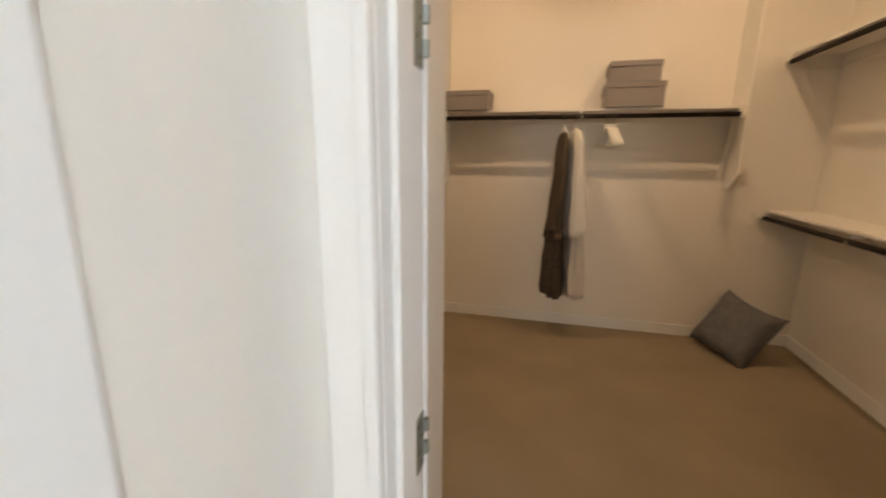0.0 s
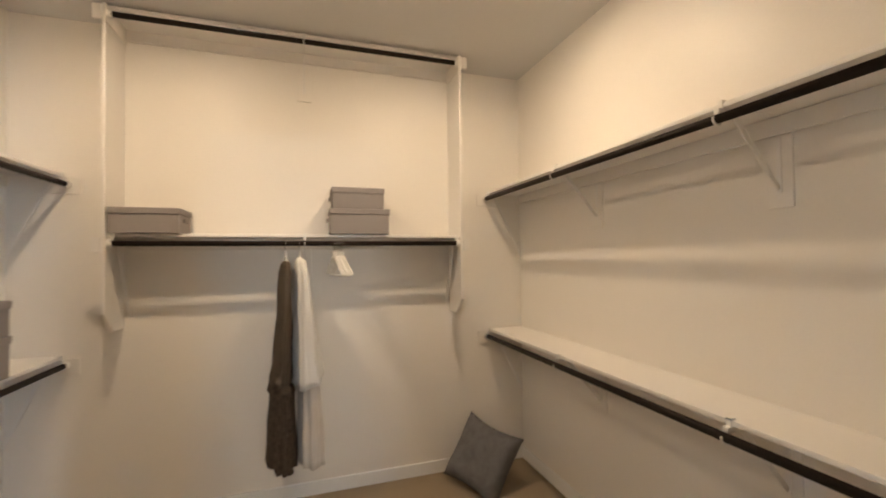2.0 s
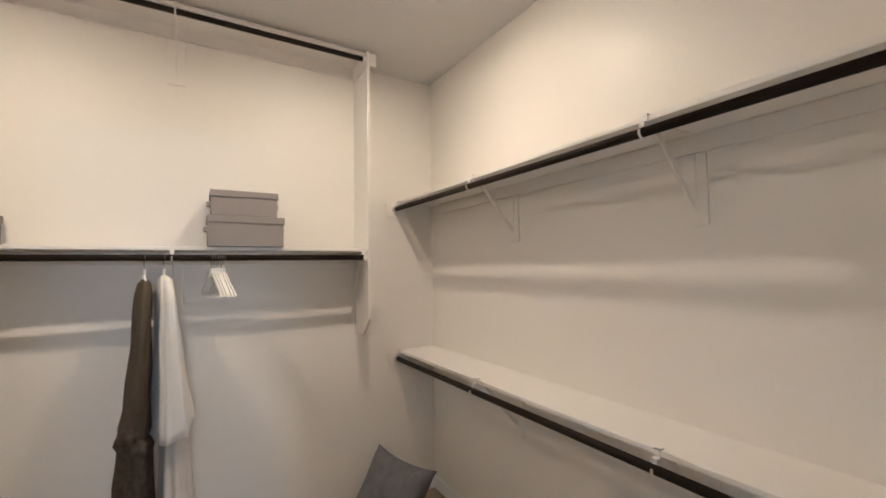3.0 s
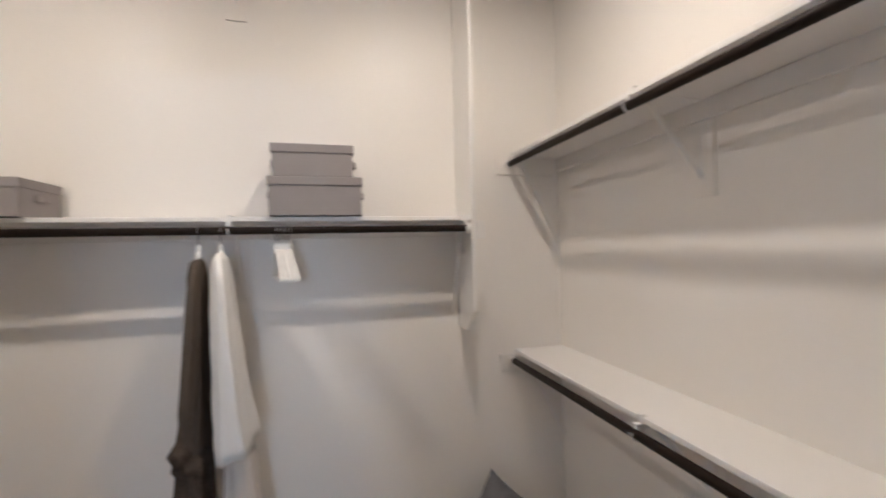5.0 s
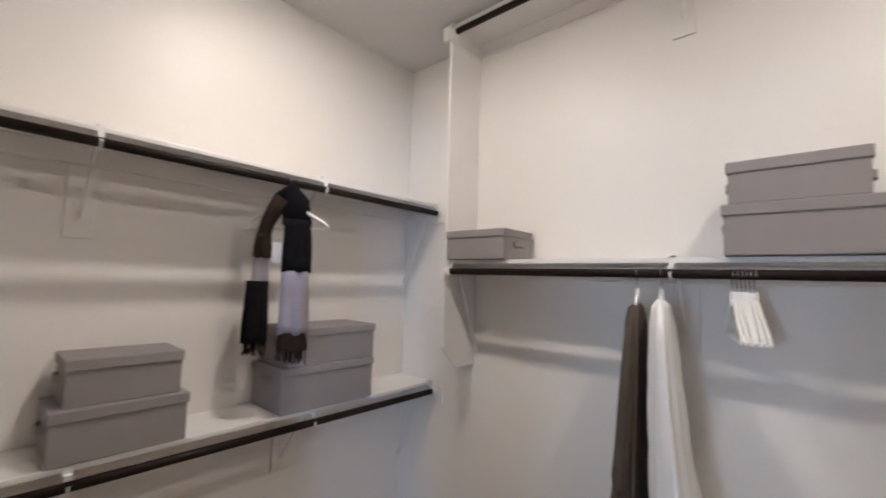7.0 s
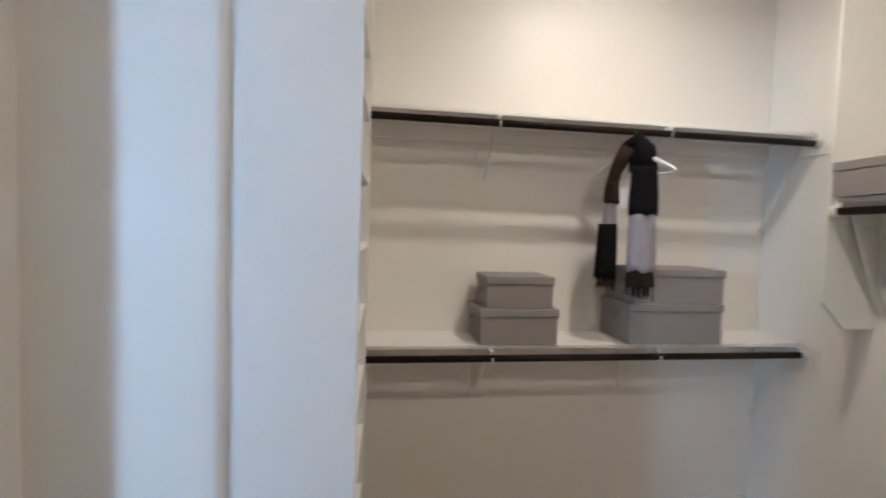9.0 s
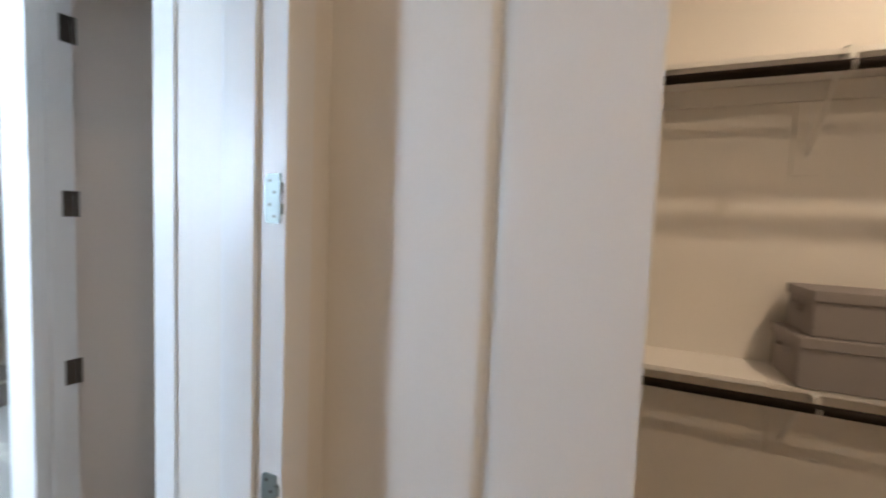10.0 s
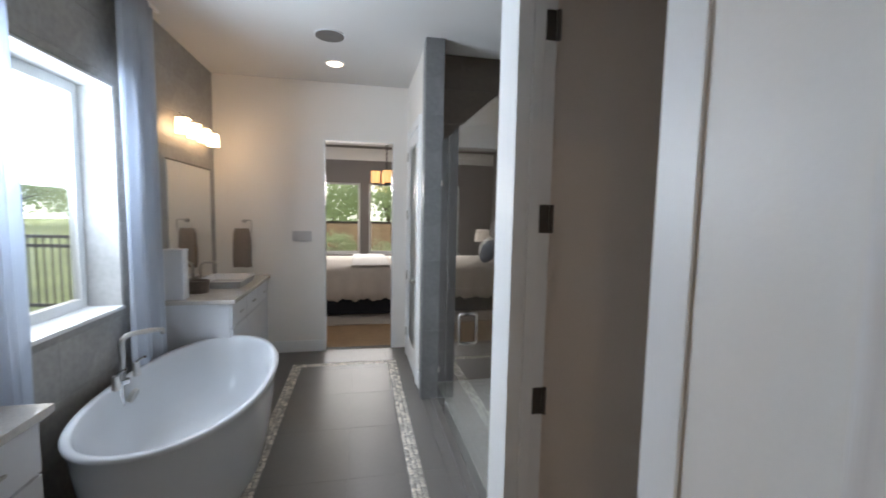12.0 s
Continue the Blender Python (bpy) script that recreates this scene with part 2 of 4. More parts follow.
# ---- plan ----
XR, XL, YB, YF = 1.855, -1.535, 3.505, 0.490       # closet walls
YFL, XT = 0.928, -0.405                            # closet front wall beside the tower, return wall
HC, HB = 3.16, 3.05                                # ceilings
DX0, DX1, DH, YD = -0.250, 0.550, 2.44, 0.315       # closet doorway, bath face of its wall
XW, XS, YE = 1.74, -0.330, -4.305                   # bath window wall, toilet-room wall, end wall
XP = -0.35                                         # panelled stretch past the shower

# ---- setting: closet ----
struct("floor_closet", B(-1.66, 1.98, YD + 0.09, 3.63, -0.12, 0.0), CARPET, "beige brown cut pile carpet with footprints")
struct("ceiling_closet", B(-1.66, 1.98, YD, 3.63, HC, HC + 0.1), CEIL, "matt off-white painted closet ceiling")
struct("wall_closet_back", B(-1.66, 1.98, YB, 3.63, 0, HC), PAINT, "warm white painted back wall of closet")
struct("wall_closet_right", B(XR, 1.98, YF, YB, 0, HC), PAINT, "warm white painted closet side wall")
struct("wall_closet_left", B(-1.66, XL, YFL, YB, 0, HC), PAINT, "warm white painted closet side wall")
bm = bmesh.new()
box(bm, -1.66, XT - 0.02, YFL - 0.12, YFL, 0, HC)
struct("wall_closet_front_left", bm, PAINT, "warm white painted wall behind shelf tower")
bm = bmesh.new()
r = 0.022
ring = [(XT - 0.13, YD), (XT, YD), (XT, YFL - r)]
ring += [(XT - r + r * math.cos(a), YFL - r + r * math.sin(a)) for a in (0.3, 0.6, 0.9, 1.2, math.pi / 2)]
ring += [(XT - 0.13, YFL)]
loft(bm, [[(x, y, z) for x, y in ring] for z in (0, HC)])
struct("wall_closet_return", bm, PAINT, "warm white return wall with rounded corner")
bm = bmesh.new()
box(bm, XT, DX0 - 0.02, YD, YF, 0, HC)
box(bm, DX1 + 0.02, 1.98, YD, YF, 0, HC)
box(bm, DX0 - 0.02, DX1 + 0.02, YD, YF, DH + 0.02, HC)
struct("wall_closet_front", bm, PAINT, "white painted wall with cased closet doorway")


def baseboard(name, x0, x1, y0, y1, h=0.095):
    return struct(name, B(x0, x1, y0, y1, 0, h, bev=0.004), TRIM, "white painted wooden baseboard")


baseboard("baseboard_closet_back", XL, XR, YB - 0.014, YB)
baseboard("baseboard_closet_right", XR - 0.014, XR, YF, YB - 0.015)
baseboard("baseboard_closet_left", XL, XL + 0.014, YFL, YB - 0.015)
baseboard("baseboard_closet_return", XT, XT + 0.014, YF, YFL - 0.02)
baseboard("baseboard_closet_front", DX1 + 0.086, XR - 0.015, YF, YF + 0.014)


door_1 = tagged(new("door_1"), "white cased doorway with hinge leaves left on its jamb", "doorway", kind="structure")
part("jamb", B(DX0 - 0.02, DX0, YD - 0.004, YF + 0.003, 0, DH, bev=0.002), TRIM, door_1)
part("jamb", B(DX1, DX1 + 0.02, YD - 0.004, YF + 0.003, 0, DH, bev=0.002), TRIM, door_1)
part("head", B(DX0 - 0.02, DX1 + 0.02, YD - 0.004, YF + 0.003, DH, DH + 0.02, bev=0.002), TRIM, door_1)
part("stop", B(DX0, DX0 + 0.012, 0.348, 0.416, 0, DH, bev=0.003), TRIM, door_1)
part("stop", B(DX1 - 0.012, DX1, 0.348, 0.416, 0, DH, bev=0.003), TRIM, door_1)
part("stop", B(DX0 + 0.012, DX1 - 0.012, 0.348, 0.416, DH - 0.012, DH, bev=0.003), TRIM, door_1)
bm = bmesh.new()
box(bm, XS + 0.001, DX0 - 0.001, YD - 0.02, YD - 0.004, 0, DH + 0.08, bev=0.003)
box(bm, DX0 - 0.022, DX0 - 0.002, YD - 0.025, YD - 0.018, 0, DH, bev=0.003)
part("casing", bm, TRIM, door_1)
bm = bmesh.new()
box(bm, DX1 - 0.004, DX1 + 0.085, YD - 0.02, YD - 0.004, 0, DH + 0.08, bev=0.005)
part("casing", bm, TRIM, door_1)
part("casing", B(DX0 + 0.004, DX1 - 0.004, YD - 0.02, YD - 0.004, DH, DH + 0.08, bev=0.005), TRIM, door_1)


for x0, x1 in ((DX0 - 0.080, DX0 + 0.006), (DX1 + 0.003, DX1 + 0.084)):
    bm = bmesh.new()
    box(bm, x0, x1, YF + 0.004, YF + 0.016, 0, DH + 0.08, bev=0.004)
    part("casing", bm, TRIM, door_1)
part("casing", B(DX0 + 0.006, DX1 + 0.003, YF + 0.004, YF + 0.016, DH - 0.006, DH + 0.08, bev=0.004), TRIM, door_1)


def hinge_leaf(parent, m, material):
    """Leaf in the jamb: plate in the local yz plane with knuckles at +y and screw heads."""
    bm = bmesh.new()
    w, h, rr = 0.046, 0.112, 0.014
    pts = [(w, h / 2), (w, -h / 2)]
    for cx, cz, a0 in ((rr, -h / 2 + rr, -90), (rr, h / 2 - rr, 180)):
        pts += [(cx + rr * math.cos(radians(a0 - 30 * k)), cz + rr * math.sin(radians(a0 - 30 * k))) for k in range(4)]
    loft(bm, [[(x, y, z) for y, z in pts] for x in (0, 0.003)])
    leaf = part("hinge_leaf", bm, material, parent, "brushed nickel hinge leaf")
    leaf.matrix_local = m
    for z0, z1 in ((0.012, 0.036), (-0.036, -0.012)):
        part("knuckle", cyl(bmesh.new(), (0.004, w + 0.006, z0), (0.004, w + 0.006, z1), 0.0075, n=14), material, leaf, smooth=False)
    for y, z in ((0.016, 0.040), (0.030, 0.014), (0.016, -0.014), (0.030, -0.040)):
        part("screw", cyl(bmesh.new(), (0.003, y, z), (0.0036, y, z), 0.0040, n=10), HINGE, leaf)
    return leaf


for z in (2.270, 1.638, 0.934, 0.28):
    hinge_leaf(door_1, pose(DX0, 0.438, z), SILVER)


# ---- closet fittings ----
def bracket(parent, m, depth, out, plate=True, drop=0.295):
    """Shelf and rod bracket. Local: wall at x = 0, room along +x, shelf top at z = 0."""
    b = part("bracket", B(0.004, depth - 0.012, -0.0125, 0.0125, -0.0235, -0.0205), SHELF, parent, "white painted steel shelf bracket")
    b.matrix_local = m
    bm = bmesh.new()
    a, c = Vector((depth - 0.05, 0, -0.03)), Vector((0.016, 0, -drop))
    d = (c - a).normalized()
    turn = Matrix.Translation((a + c) / 2) @ d.to_track_quat("Z", "Y").to_matrix().to_4x4()
    box(bm, -0.003, 0.003, -0.010, 0.010, -(c - a).length / 2, (c - a).length / 2, turn=turn)
    part("strut", bm, SHELF, b)
    if plate:
        part("wall_strap", B(0.0105, 0.0135, -0.008, 0.008, -0.31, -0.022), SHELF, b)
        part("wall_block", B(0.0, 0.010, -0.045, 0.045, -0.366, -0.093, bev=0.003), PAINT, b)
    bm = bmesh.new()
    rod_x, rod_z = out, ROD_DROP
    ring = [(rod_x + 0.021 * math.cos(radians(q)), 0, rod_z + 0.021 * math.sin(radians(q))) for q in range(100, 381, 20)]
    for p, q in zip(ring, ring[1:]):
        cyl(bm, p, q, 0.004, n=6)
    box(bm, depth - 0.03, out + 0.004, -0.010, 0.010, -0.041, -0.0235)
    box(bm, depth + 0.0005, depth + 0.004, -0.010, 0.010, -0.04, 0.006)
    box(bm, depth - 0.02, depth + 0.004, -0.010, 0.010, 0.0005, 0.006)
    part("rod_hook", bm, PLASTIC, b)
    return b


ROD_DROP = -0.060
NICHE = (1.826, 3.156)


def closet_shelf(x, y, z, rz, length, depth, out, mids, label, ends=(True, True), end_struts=(True, True)):
    """Shelf along local +y from 0 to length with wall at local x = 0; rod under its front edge."""
    s = thing("closet_shelf", x, y, z, label, "shelf", "closet shelves with hanging rods", rz)
    part("board", B(0.0, depth, 0.002, length - 0.002, -0.02, 0.0, bev=0.003), SHELF, s)
    part("cleat", B(0.0, 0.0175, 0.002, length - 0.002, -0.092, -0.0205, bev=0.004), PAINT, s)
    part("rod", cyl(bmesh.new(), (out, 0.004, ROD_DROP), (out, length - 0.004, ROD_DROP), 0.0165, n=20), BRONZE, s, "dark bronze hanging rod", smooth=True)
    for k, q in enumerate((0.0, length)):
        if ends[k]:
            sg = 1 if k == 0 else -1
            bm = bmesh.new()
            y0, y1 = sorted((q + sg * 0.002, q + sg * 0.011))
            box(bm, 0.018, out + (0.03 if z in NICHE else 0.075), y0, y1, -0.118, -0.0205, bev=0.002)
            part("end_cleat", bm, PAINT, s)
            part("rod_flange", cyl(bmesh.new(), (out, q + sg * 0.0112, ROD_DROP), (out, q + sg * 0.030, ROD_DROP), 0.025, n=18), PLASTIC, s)
        if end_struts[k]:
            sg = 1 if k == 0 else -1
            bracket(s, pose(0, q + sg * 0.034, 0), depth, out, plate=False, drop=0.51)
    for q in mids:
        bracket(s, pose(0, q, 0), depth, out)
    return s


# side walls: double hanging
for z, w in ((1.097, "lower"), (2.197, "upper")):
    closet_shelf(XR, YB, z - (0.013 if z < 2 else 0.0), 180, YB - YF, 0.300, 0.318, (YB - 2.508, YB - 1.477), "white %s closet shelf with dark bronze rod on side wall" % w)
    closet_shelf(XL, YFL, z, 0, YB - YFL, 0.280, 0.296, (1.812 - YFL, 2.668 - YFL), "white %s closet shelf with dark bronze rod beside shelf tower" % w)
# back wall: between two hanging side panels
NX0, NX1, NY = -0.942, 1.222, 3.232
for z in NICHE:
    s = closet_shelf(NX0, YB, z, -90, NX1 - NX0, 0.252, YB - 3.238, (0.139 - NX0,), "white shelf with dark bronze rod between side panels", ends=(True, True), end_struts=(z < 2, z < 2))
for x0, x1 in ((NX0 - 0.019, NX0), (NX1, NX1 + 0.019)):
    bm = bmesh.new()
    prof = [(NY, HC - 0.003), (NY, 1.36), (NY + 0.115, 1.245), (YB - 0.002, 1.245), (YB - 0.002, HC - 0.003)]
    loft(bm, [[(x, y, z) for y, z in prof] for x in (x0, x1)])
    p = tagged(part("shelf_side_panel", bm, SHELF), "white painted vertical panel with clipped lower corner on back wall", "panel", "side panels of back shelves")
    for zz in (1.745, 3.09):
        xo = (x0 - 0.045, x0 - 0.002) if x0 < 0 else (x1 + 0.002, x1 + 0.045)
        q = tagged(part("cleat_end", B(*xo, NY - 0.004, NY + 0.016, zz - 0.03, zz + 0.055, bev=0.002), SHELF, p), "")

# shelf tower beside the doorway
TX0, TX1, YT0, TY1 = -0.855, XT, 0.957, 1.245
tower = thing("shelf_tower", (TX0 + TX1) / 2, (YT0 + TY1) / 2, 0, "tall white open shelf tower standing beside the doorway", "shelves")
tx, ty = (TX0 + TX1) / 2, (YT0 + TY1) / 2


def tpart(name, x0, x1, y0, y1, z0, z1):
    return part(name, B(x0 - tx, x1 - tx, y0 - ty, y1 - ty, z0, z1, bev=0.002), SHELF, tower)


tpart("side_panel", TX1 - 0.019, TX1, YT0, TY1, 0.0, 2.5)
tpart("side_panel", TX0, TX0 + 0.019, YT0, TY1, 0.0, 2.5)
tpart("top", TX0 + 0.019, TX1 - 0.019, YT0, TY1, 2.481, 2.5)
tpart("scribe_strip", TX1 - 0.045, TX1 - 0.020, YFL + 0.001, YT0 - 0.001, 0.0, 2.5)
tpart("plinth", TX0 + 0.019, TX1 - 0.019, TY1 - 0.05, TY1 - 0.03, 0.0, 0.04)
for k in range(11):
    tpart("shelf", TX0 + 0.019, TX1 - 0.019, YT0, TY1 - 0.003, 0.04 + k * 0.218, 0.059 + k * 0.218)

# closet ceiling lamps
for x, y in ((-0.65, 2.37), (0.96, 2.38)):
    lamp = thing("ceiling_lamp", x, y, HC, "small round flush ceiling lamp with opal glass", "ceiling lamp", "closet ceiling lamps")
    part("base_plate", cyl(bmesh.new(), (0, 0, -0.02), (0, 0, -0.001), 0.075, n=32), TRIM, lamp)
    bm = bmesh.new()
    bmesh.ops.create_uvsphere(bm, u_segments=24, v_segments=12, radius=0.036)
    bmesh.ops.delete(bm, geom=[v for v in bm.verts if v.co.z > 0.001], context="VERTS")
    bmesh.ops.transform(bm, matrix=Matrix.Translation((0, 0, -0.0205)) @ Matrix.Diagonal((1, 1, 0.09, 1)), verts=bm.verts)
    part("glass_dome", bm, DOME, lamp, smooth=True)


# ---- things in the closet ----
def storage_box(x, y, z, w, d, h, label, rz=0.0, lid=0.038):
    s = thing("storage_box", x, y, z, label, "storage box", "grey lidded storage boxes", rz)
    e = 0.006
    part("body", B(-w / 2 + e, w / 2 - e, -d / 2 + e, d / 2 - e, 0.001, h - 0.004, bev=0.004), GREYBOX, s)
    part("lid", B(-w / 2, w / 2, -d / 2, d / 2, h - lid, h, bev=0.005), GREYBOX, s)
    for sg in (-1, 1):
        bm = bmesh.new()
        arc = [(sg * (w / 2 - e + 0.020 * math.sin(math.pi * k / 8)), 0.045 * math.cos(math.pi * k / 8), h - lid - 0.032) for k in range(9)]
        rings = [[(px, py, pz - 0.012), (px, py, pz + 0.012), (px - sg * 0.003, py * 0.93, pz + 0.012), (px - sg * 0.003, py * 0.93, pz - 0.012)] for px, py, pz in arc]
        loft(bm, rings)
        part("handle_loop", bm, GREYBOX, s, "grey fabric pull loop")
    return s


storage_box(0.496, 3.340, 1.8265, 0.402, 0.262, 0.172, "grey fabric storage box under a smaller one on shelf")
storage_box(0.486, 3.338, 1.999, 0.352, 0.245, 0.143, "smaller grey lidded box stacked on another box")
storage_box(-0.748, 3.350, 1.8265, 0.368, 0.265, 0.150, "low grey lidded fabric box at shelf end")
storage_box(-1.372, 1.945, 1.0975, 0.395, 0.262, 0.172, "grey lidded fabric box on lower shelf", 90)
storage_box(-1.375, 1.950, 1.270, 0.340, 0.235, 0.155, "smaller grey lidded box stacked on another box", 90)
storage_box(-1.375, 2.752, 1.0975, 0.515, 0.290, 0.205, "large grey fabric box below hanging scarf", 90)
storage_box(-1.375, 2.765, 1.303, 0.500, 0.280, 0.172, "large grey lidded box stacked below hanging scarf", 90)


def hanger(x, y, z, rz, label, width=0.43, thick=0.0058):
    """Hook over a rod centred at the origin; the bar lies in the local xz plane."""
    h = thing("clothes_hanger", x, y, z, label, "hanger", "clothes hangers", rz)
    hook = [(0.019 * math.cos(radians(a)), 0, 0.019 * math.sin(radians(a))) for a in range(-20, 201, 20)]
    hook = [(0, 0, -0.075), (0, 0, -0.045), (0.012, 0, -0.03), (0.018, 0, -0.014)] + hook
    part("hook", tube(bmesh.new(), hook, 0.0017, 6), CHROME, h, "chrome wire hook")
    bm = bmesh.new()
    w = width / 2
    tube(bm, [(0, 0, -0.058), (0, 0, -0.095)], 0.009, 8)
    for sg in (-1, 1):
        prof = [(0.0, -0.092, 0.011), (0.04, -0.100, 0.012), (w * 0.55, -0.146, 0.0105), (w * 0.93, -0.193, 0.008), (w, -0.207, 0.005)]
        rings = [[(sg * x, thick * math.cos(q), z + hh * math.sin(q)) for q in (2 * math.pi * m / 12 for m in range(12))] for x, z, hh in prof]
        loft(bm, rings)
    tube(bm, [(-w * 0.97, 0, -0.207), (-w * 0.9, 0, -0.213), (w * 0.9, 0, -0.213), (w * 0.97, 0, -0.207)], 0.0028, 6)
    part("shoulder_bar", bm, PLASTIC, h, "white plastic bar")
    return h


ROD_Y, ROD_Z = 3.238, 1.826 + ROD_DROP
for k, x in enumerate((0.322, 0.334, 0.346, 0.357, 0.369, 0.381)):
    hanger(x, ROD_Y, ROD_Z, 103 + (k % 3), "empty white plastic hanger on dark rod", 0.36)
hanger(0.022, ROD_Y, ROD_Z, 101, "white hanger carrying a brown coat", 0.24)
hanger(0.106, ROD_Y, ROD_Z, 100, "white hanger carrying a white cardigan", 0.24)


def cloth(bm, rows, folds, amp, seed, n=56, slant=0.0):
    """Hanging garment: rows of (z, cx, cy, half x, half y); soft vertical folds grow downwards."""
    rnd = random.Random(seed)
    ph = [rnd.uniform(0, 6.28) for _ in range(6)]
    rows_out = []
    fine = []
    for (a, b) in zip(rows, rows[1:]):
        for k in range(4):
            f = k / 4
            fine.append([u + (v - u) * f for u, v in zip(a, b)])
    fine.append(list(rows[-1]))
    for i, (z, cx, cy, hx, hy) in enumerate(fine):
        g = min(1.0, i / max(1, len(fine) - 1) * 1.6)
        ring = []
        for k in range(n):
            a = 2 * math.pi * k / n
            c, s = math.cos(a), math.sin(a)
            px, py = math.copysign(abs(c) ** 0.7, c) * hx, math.copysign(abs(s) ** 0.8, s) * hy
            w = amp * g * (math.sin(folds * a + ph[0] + 0.7 * z) + 0.6 * math.sin((folds + 4) * a + ph[1] - 1.3 * z) + 0.35 * math.sin(17 * a + ph[2]))
            w += 0.2 * amp * math.sin(19 * z + 3 * a + ph[3])
            ring.append((cx + px + w * c, cy + py + 0.6 * w * s, z + 0.006 * math.sin(5 * a + ph[4]) * g + slant * c * g ** 3))
        rows_out.append(ring)
    return loft(bm, rows_out)


GY = ROD_Y
coat = thing("long_coat", 0.01, GY, 0.36, "long brown wool coat with dark fur hem on hanger", "coat", rz=11)
Z0 = 0.36
part("coat_body", cloth(bmesh.new(), [(1.655 - Z0, 0.014, 0, 0.010, 0.04), (1.635 - Z0, 0.010, 0, 0.022, 0.10), (1.58 - Z0, 0.007, 0, 0.026, 0.145), (1.3 - Z0, 0.000, 0, 0.030, 0.155), (1.0 - Z0, -0.014, 0, 0.038, 0.155), (0.915 - Z0, -0.022, 0, 0.048, 0.15), (0.86 - Z0, -0.026, 0, 0.036, 0.14)], 7, 0.014, 3), COAT, coat, smooth=True)
part("fur_hem", cloth(bmesh.new(), [(0.90 - Z0, -0.024, 0, 0.040, 0.14), (0.88 - Z0, -0.024, 0, 0.062, 0.165), (0.845 - Z0, -0.022, 0, 0.066, 0.168), (0.815 - Z0, -0.018, 0, 0.048, 0.15), (0.6 - Z0, -0.016, 0, 0.053, 0.155), (0.42 - Z0, -0.022, 0, 0.064, 0.165), (0.36 - Z0, -0.012, 0, 0.056, 0.155)], 9, 0.018, 5), FUR, coat, "dark brown shaggy lower part", smooth=True)
part("sleeve", cloth(bmesh.new(), [(1.61 - Z0, 0.004, -0.10, 0.010, 0.03), (1.54 - Z0, -0.002, -0.125, 0.018, 0.045), (1.3 - Z0, -0.014, -0.15, 0.020, 0.046), (1.08 - Z0, -0.028, -0.16, 0.022, 0.046), (1.04 - Z0, -0.028, -0.16, 0.018, 0.040)], 4, 0.005, 8, n=32), COAT, coat, smooth=True)
part("tie_belt", cloth(bmesh.new(), [(0.955 - Z0, -0.046, -0.11, 0.020, 0.05), (0.92 - Z0, -0.054, -0.12, 0.036, 0.06), (0.885 - Z0, -0.050, -0.12, 0.024, 0.05)], 5, 0.006, 9, n=32), FUR, coat, "knotted brown tie", smooth=True)
card = thing("long_cardigan", 0.14, GY, 0.37, "long white knitted cardigan with thin white underlayer", "cardigan", rz=10)
Z0 = 0.37
part("knit_body", cloth(bmesh.new(), [(1.672 - Z0, -0.035, 0, 0.012, 0.045), (1.65 - Z0, -0.032, 0, 0.024, 0.12), (1.58 - Z0, -0.030, 0, 0.030, 0.18), (1.35 - Z0, -0.020, -0.005, 0.040, 0.20), (1.05 - Z0, -0.002, -0.01, 0.058, 0.215), (0.89 - Z0, 0.012, -0.012, 0.076, 0.215)], 6, 0.012, 11, slant=0.03), LINEN, card, smooth=True)
part("underlayer", cloth(bmesh.new(), [(1.0 - Z0, 0.010, 0, 0.042, 0.14), (0.8 - Z0, 0.020, 0, 0.058, 0.145), (0.55 - Z0, 0.028, 0, 0.066, 0.15), (0.37 - Z0, 0.032, 0, 0.068, 0.15)], 8, 0.012, 13), SHEER, card, "thin crinkled white cloth", smooth=True)

# scarf on the left upper rod
RX, RZ = XL + 0.296, 2.197 + ROD_DROP
hanger(RX, 2.47, RZ, 28, "white hanger carrying a fringed scarf", 0.43, 0.0085)
scarf = thing("scarf", RX, 2.475, 1.36, "black grey and brown colour-block scarf with fringe", "scarf", rz=-32)
Z0, SXO = 1.36, 0.046


def strand(cx, cy, hx, hy, bands, seed):
    for z1, z0, m, nm in bands:
        part(nm, cloth(bmesh.new(), [(z1 - Z0, cx, cy, hx, hy), ((z0 + z1) / 2 - Z0, cx, cy, hx * 1.05, hy * 1.05), (z0 - Z0, cx, cy, hx * 1.1, hy * 1.08)], 5, 0.006, seed, n=36), m, scarf, smooth=True)


arch = [(-0.084, 1.81), (-0.080, 1.88), (-0.066, 1.945), (-0.043, 2.0), (-0.014, 2.052), (0.016, 2.088), (0.046, 2.04), (0.055, 1.94)]
wide = [0.024, 0.027, 0.029, 0.031, 0.036, 0.046, 0.055, 0.057]
rings = []
for k, (y, z) in enumerate(arch):
    ya, za = arch[max(k - 1, 0)]
    yb, zb = arch[min(k + 1, 7)]
    d = Vector((0, yb - ya, zb - za)).normalized()
    nrm = Vector((0, -d.z, d.y))
    rings.append([Vector((SXO, y, z - Z0)) + nrm * wide[k] * math.cos(q) * (1 + 0.16 * math.sin(3 * q + 0.8 * k) + 0.08 * math.sin(5 * q - k)) + Vector((0.026 * math.sin(q), 0, 0)) for q in (2 * math.pi * m / 20 for m in range(20))])
part("shoulder_fold", loft(bmesh.new(), rings[:5]), SCARF_BROWN, scarf, smooth=True)
part("shoulder_fold", loft(bmesh.new(), rings[4:]), SCARF_BLACK, scarf, smooth=True)
strand(SXO, 0.055, 0.042, 0.056, [(1.96, 1.735, SCARF_BLACK, "black_band"), (1.737, 1.47, SCARF_GREY, "grey_band"), (1.475, 1.40, SCARF_BROWN, "dark_band")], 23)
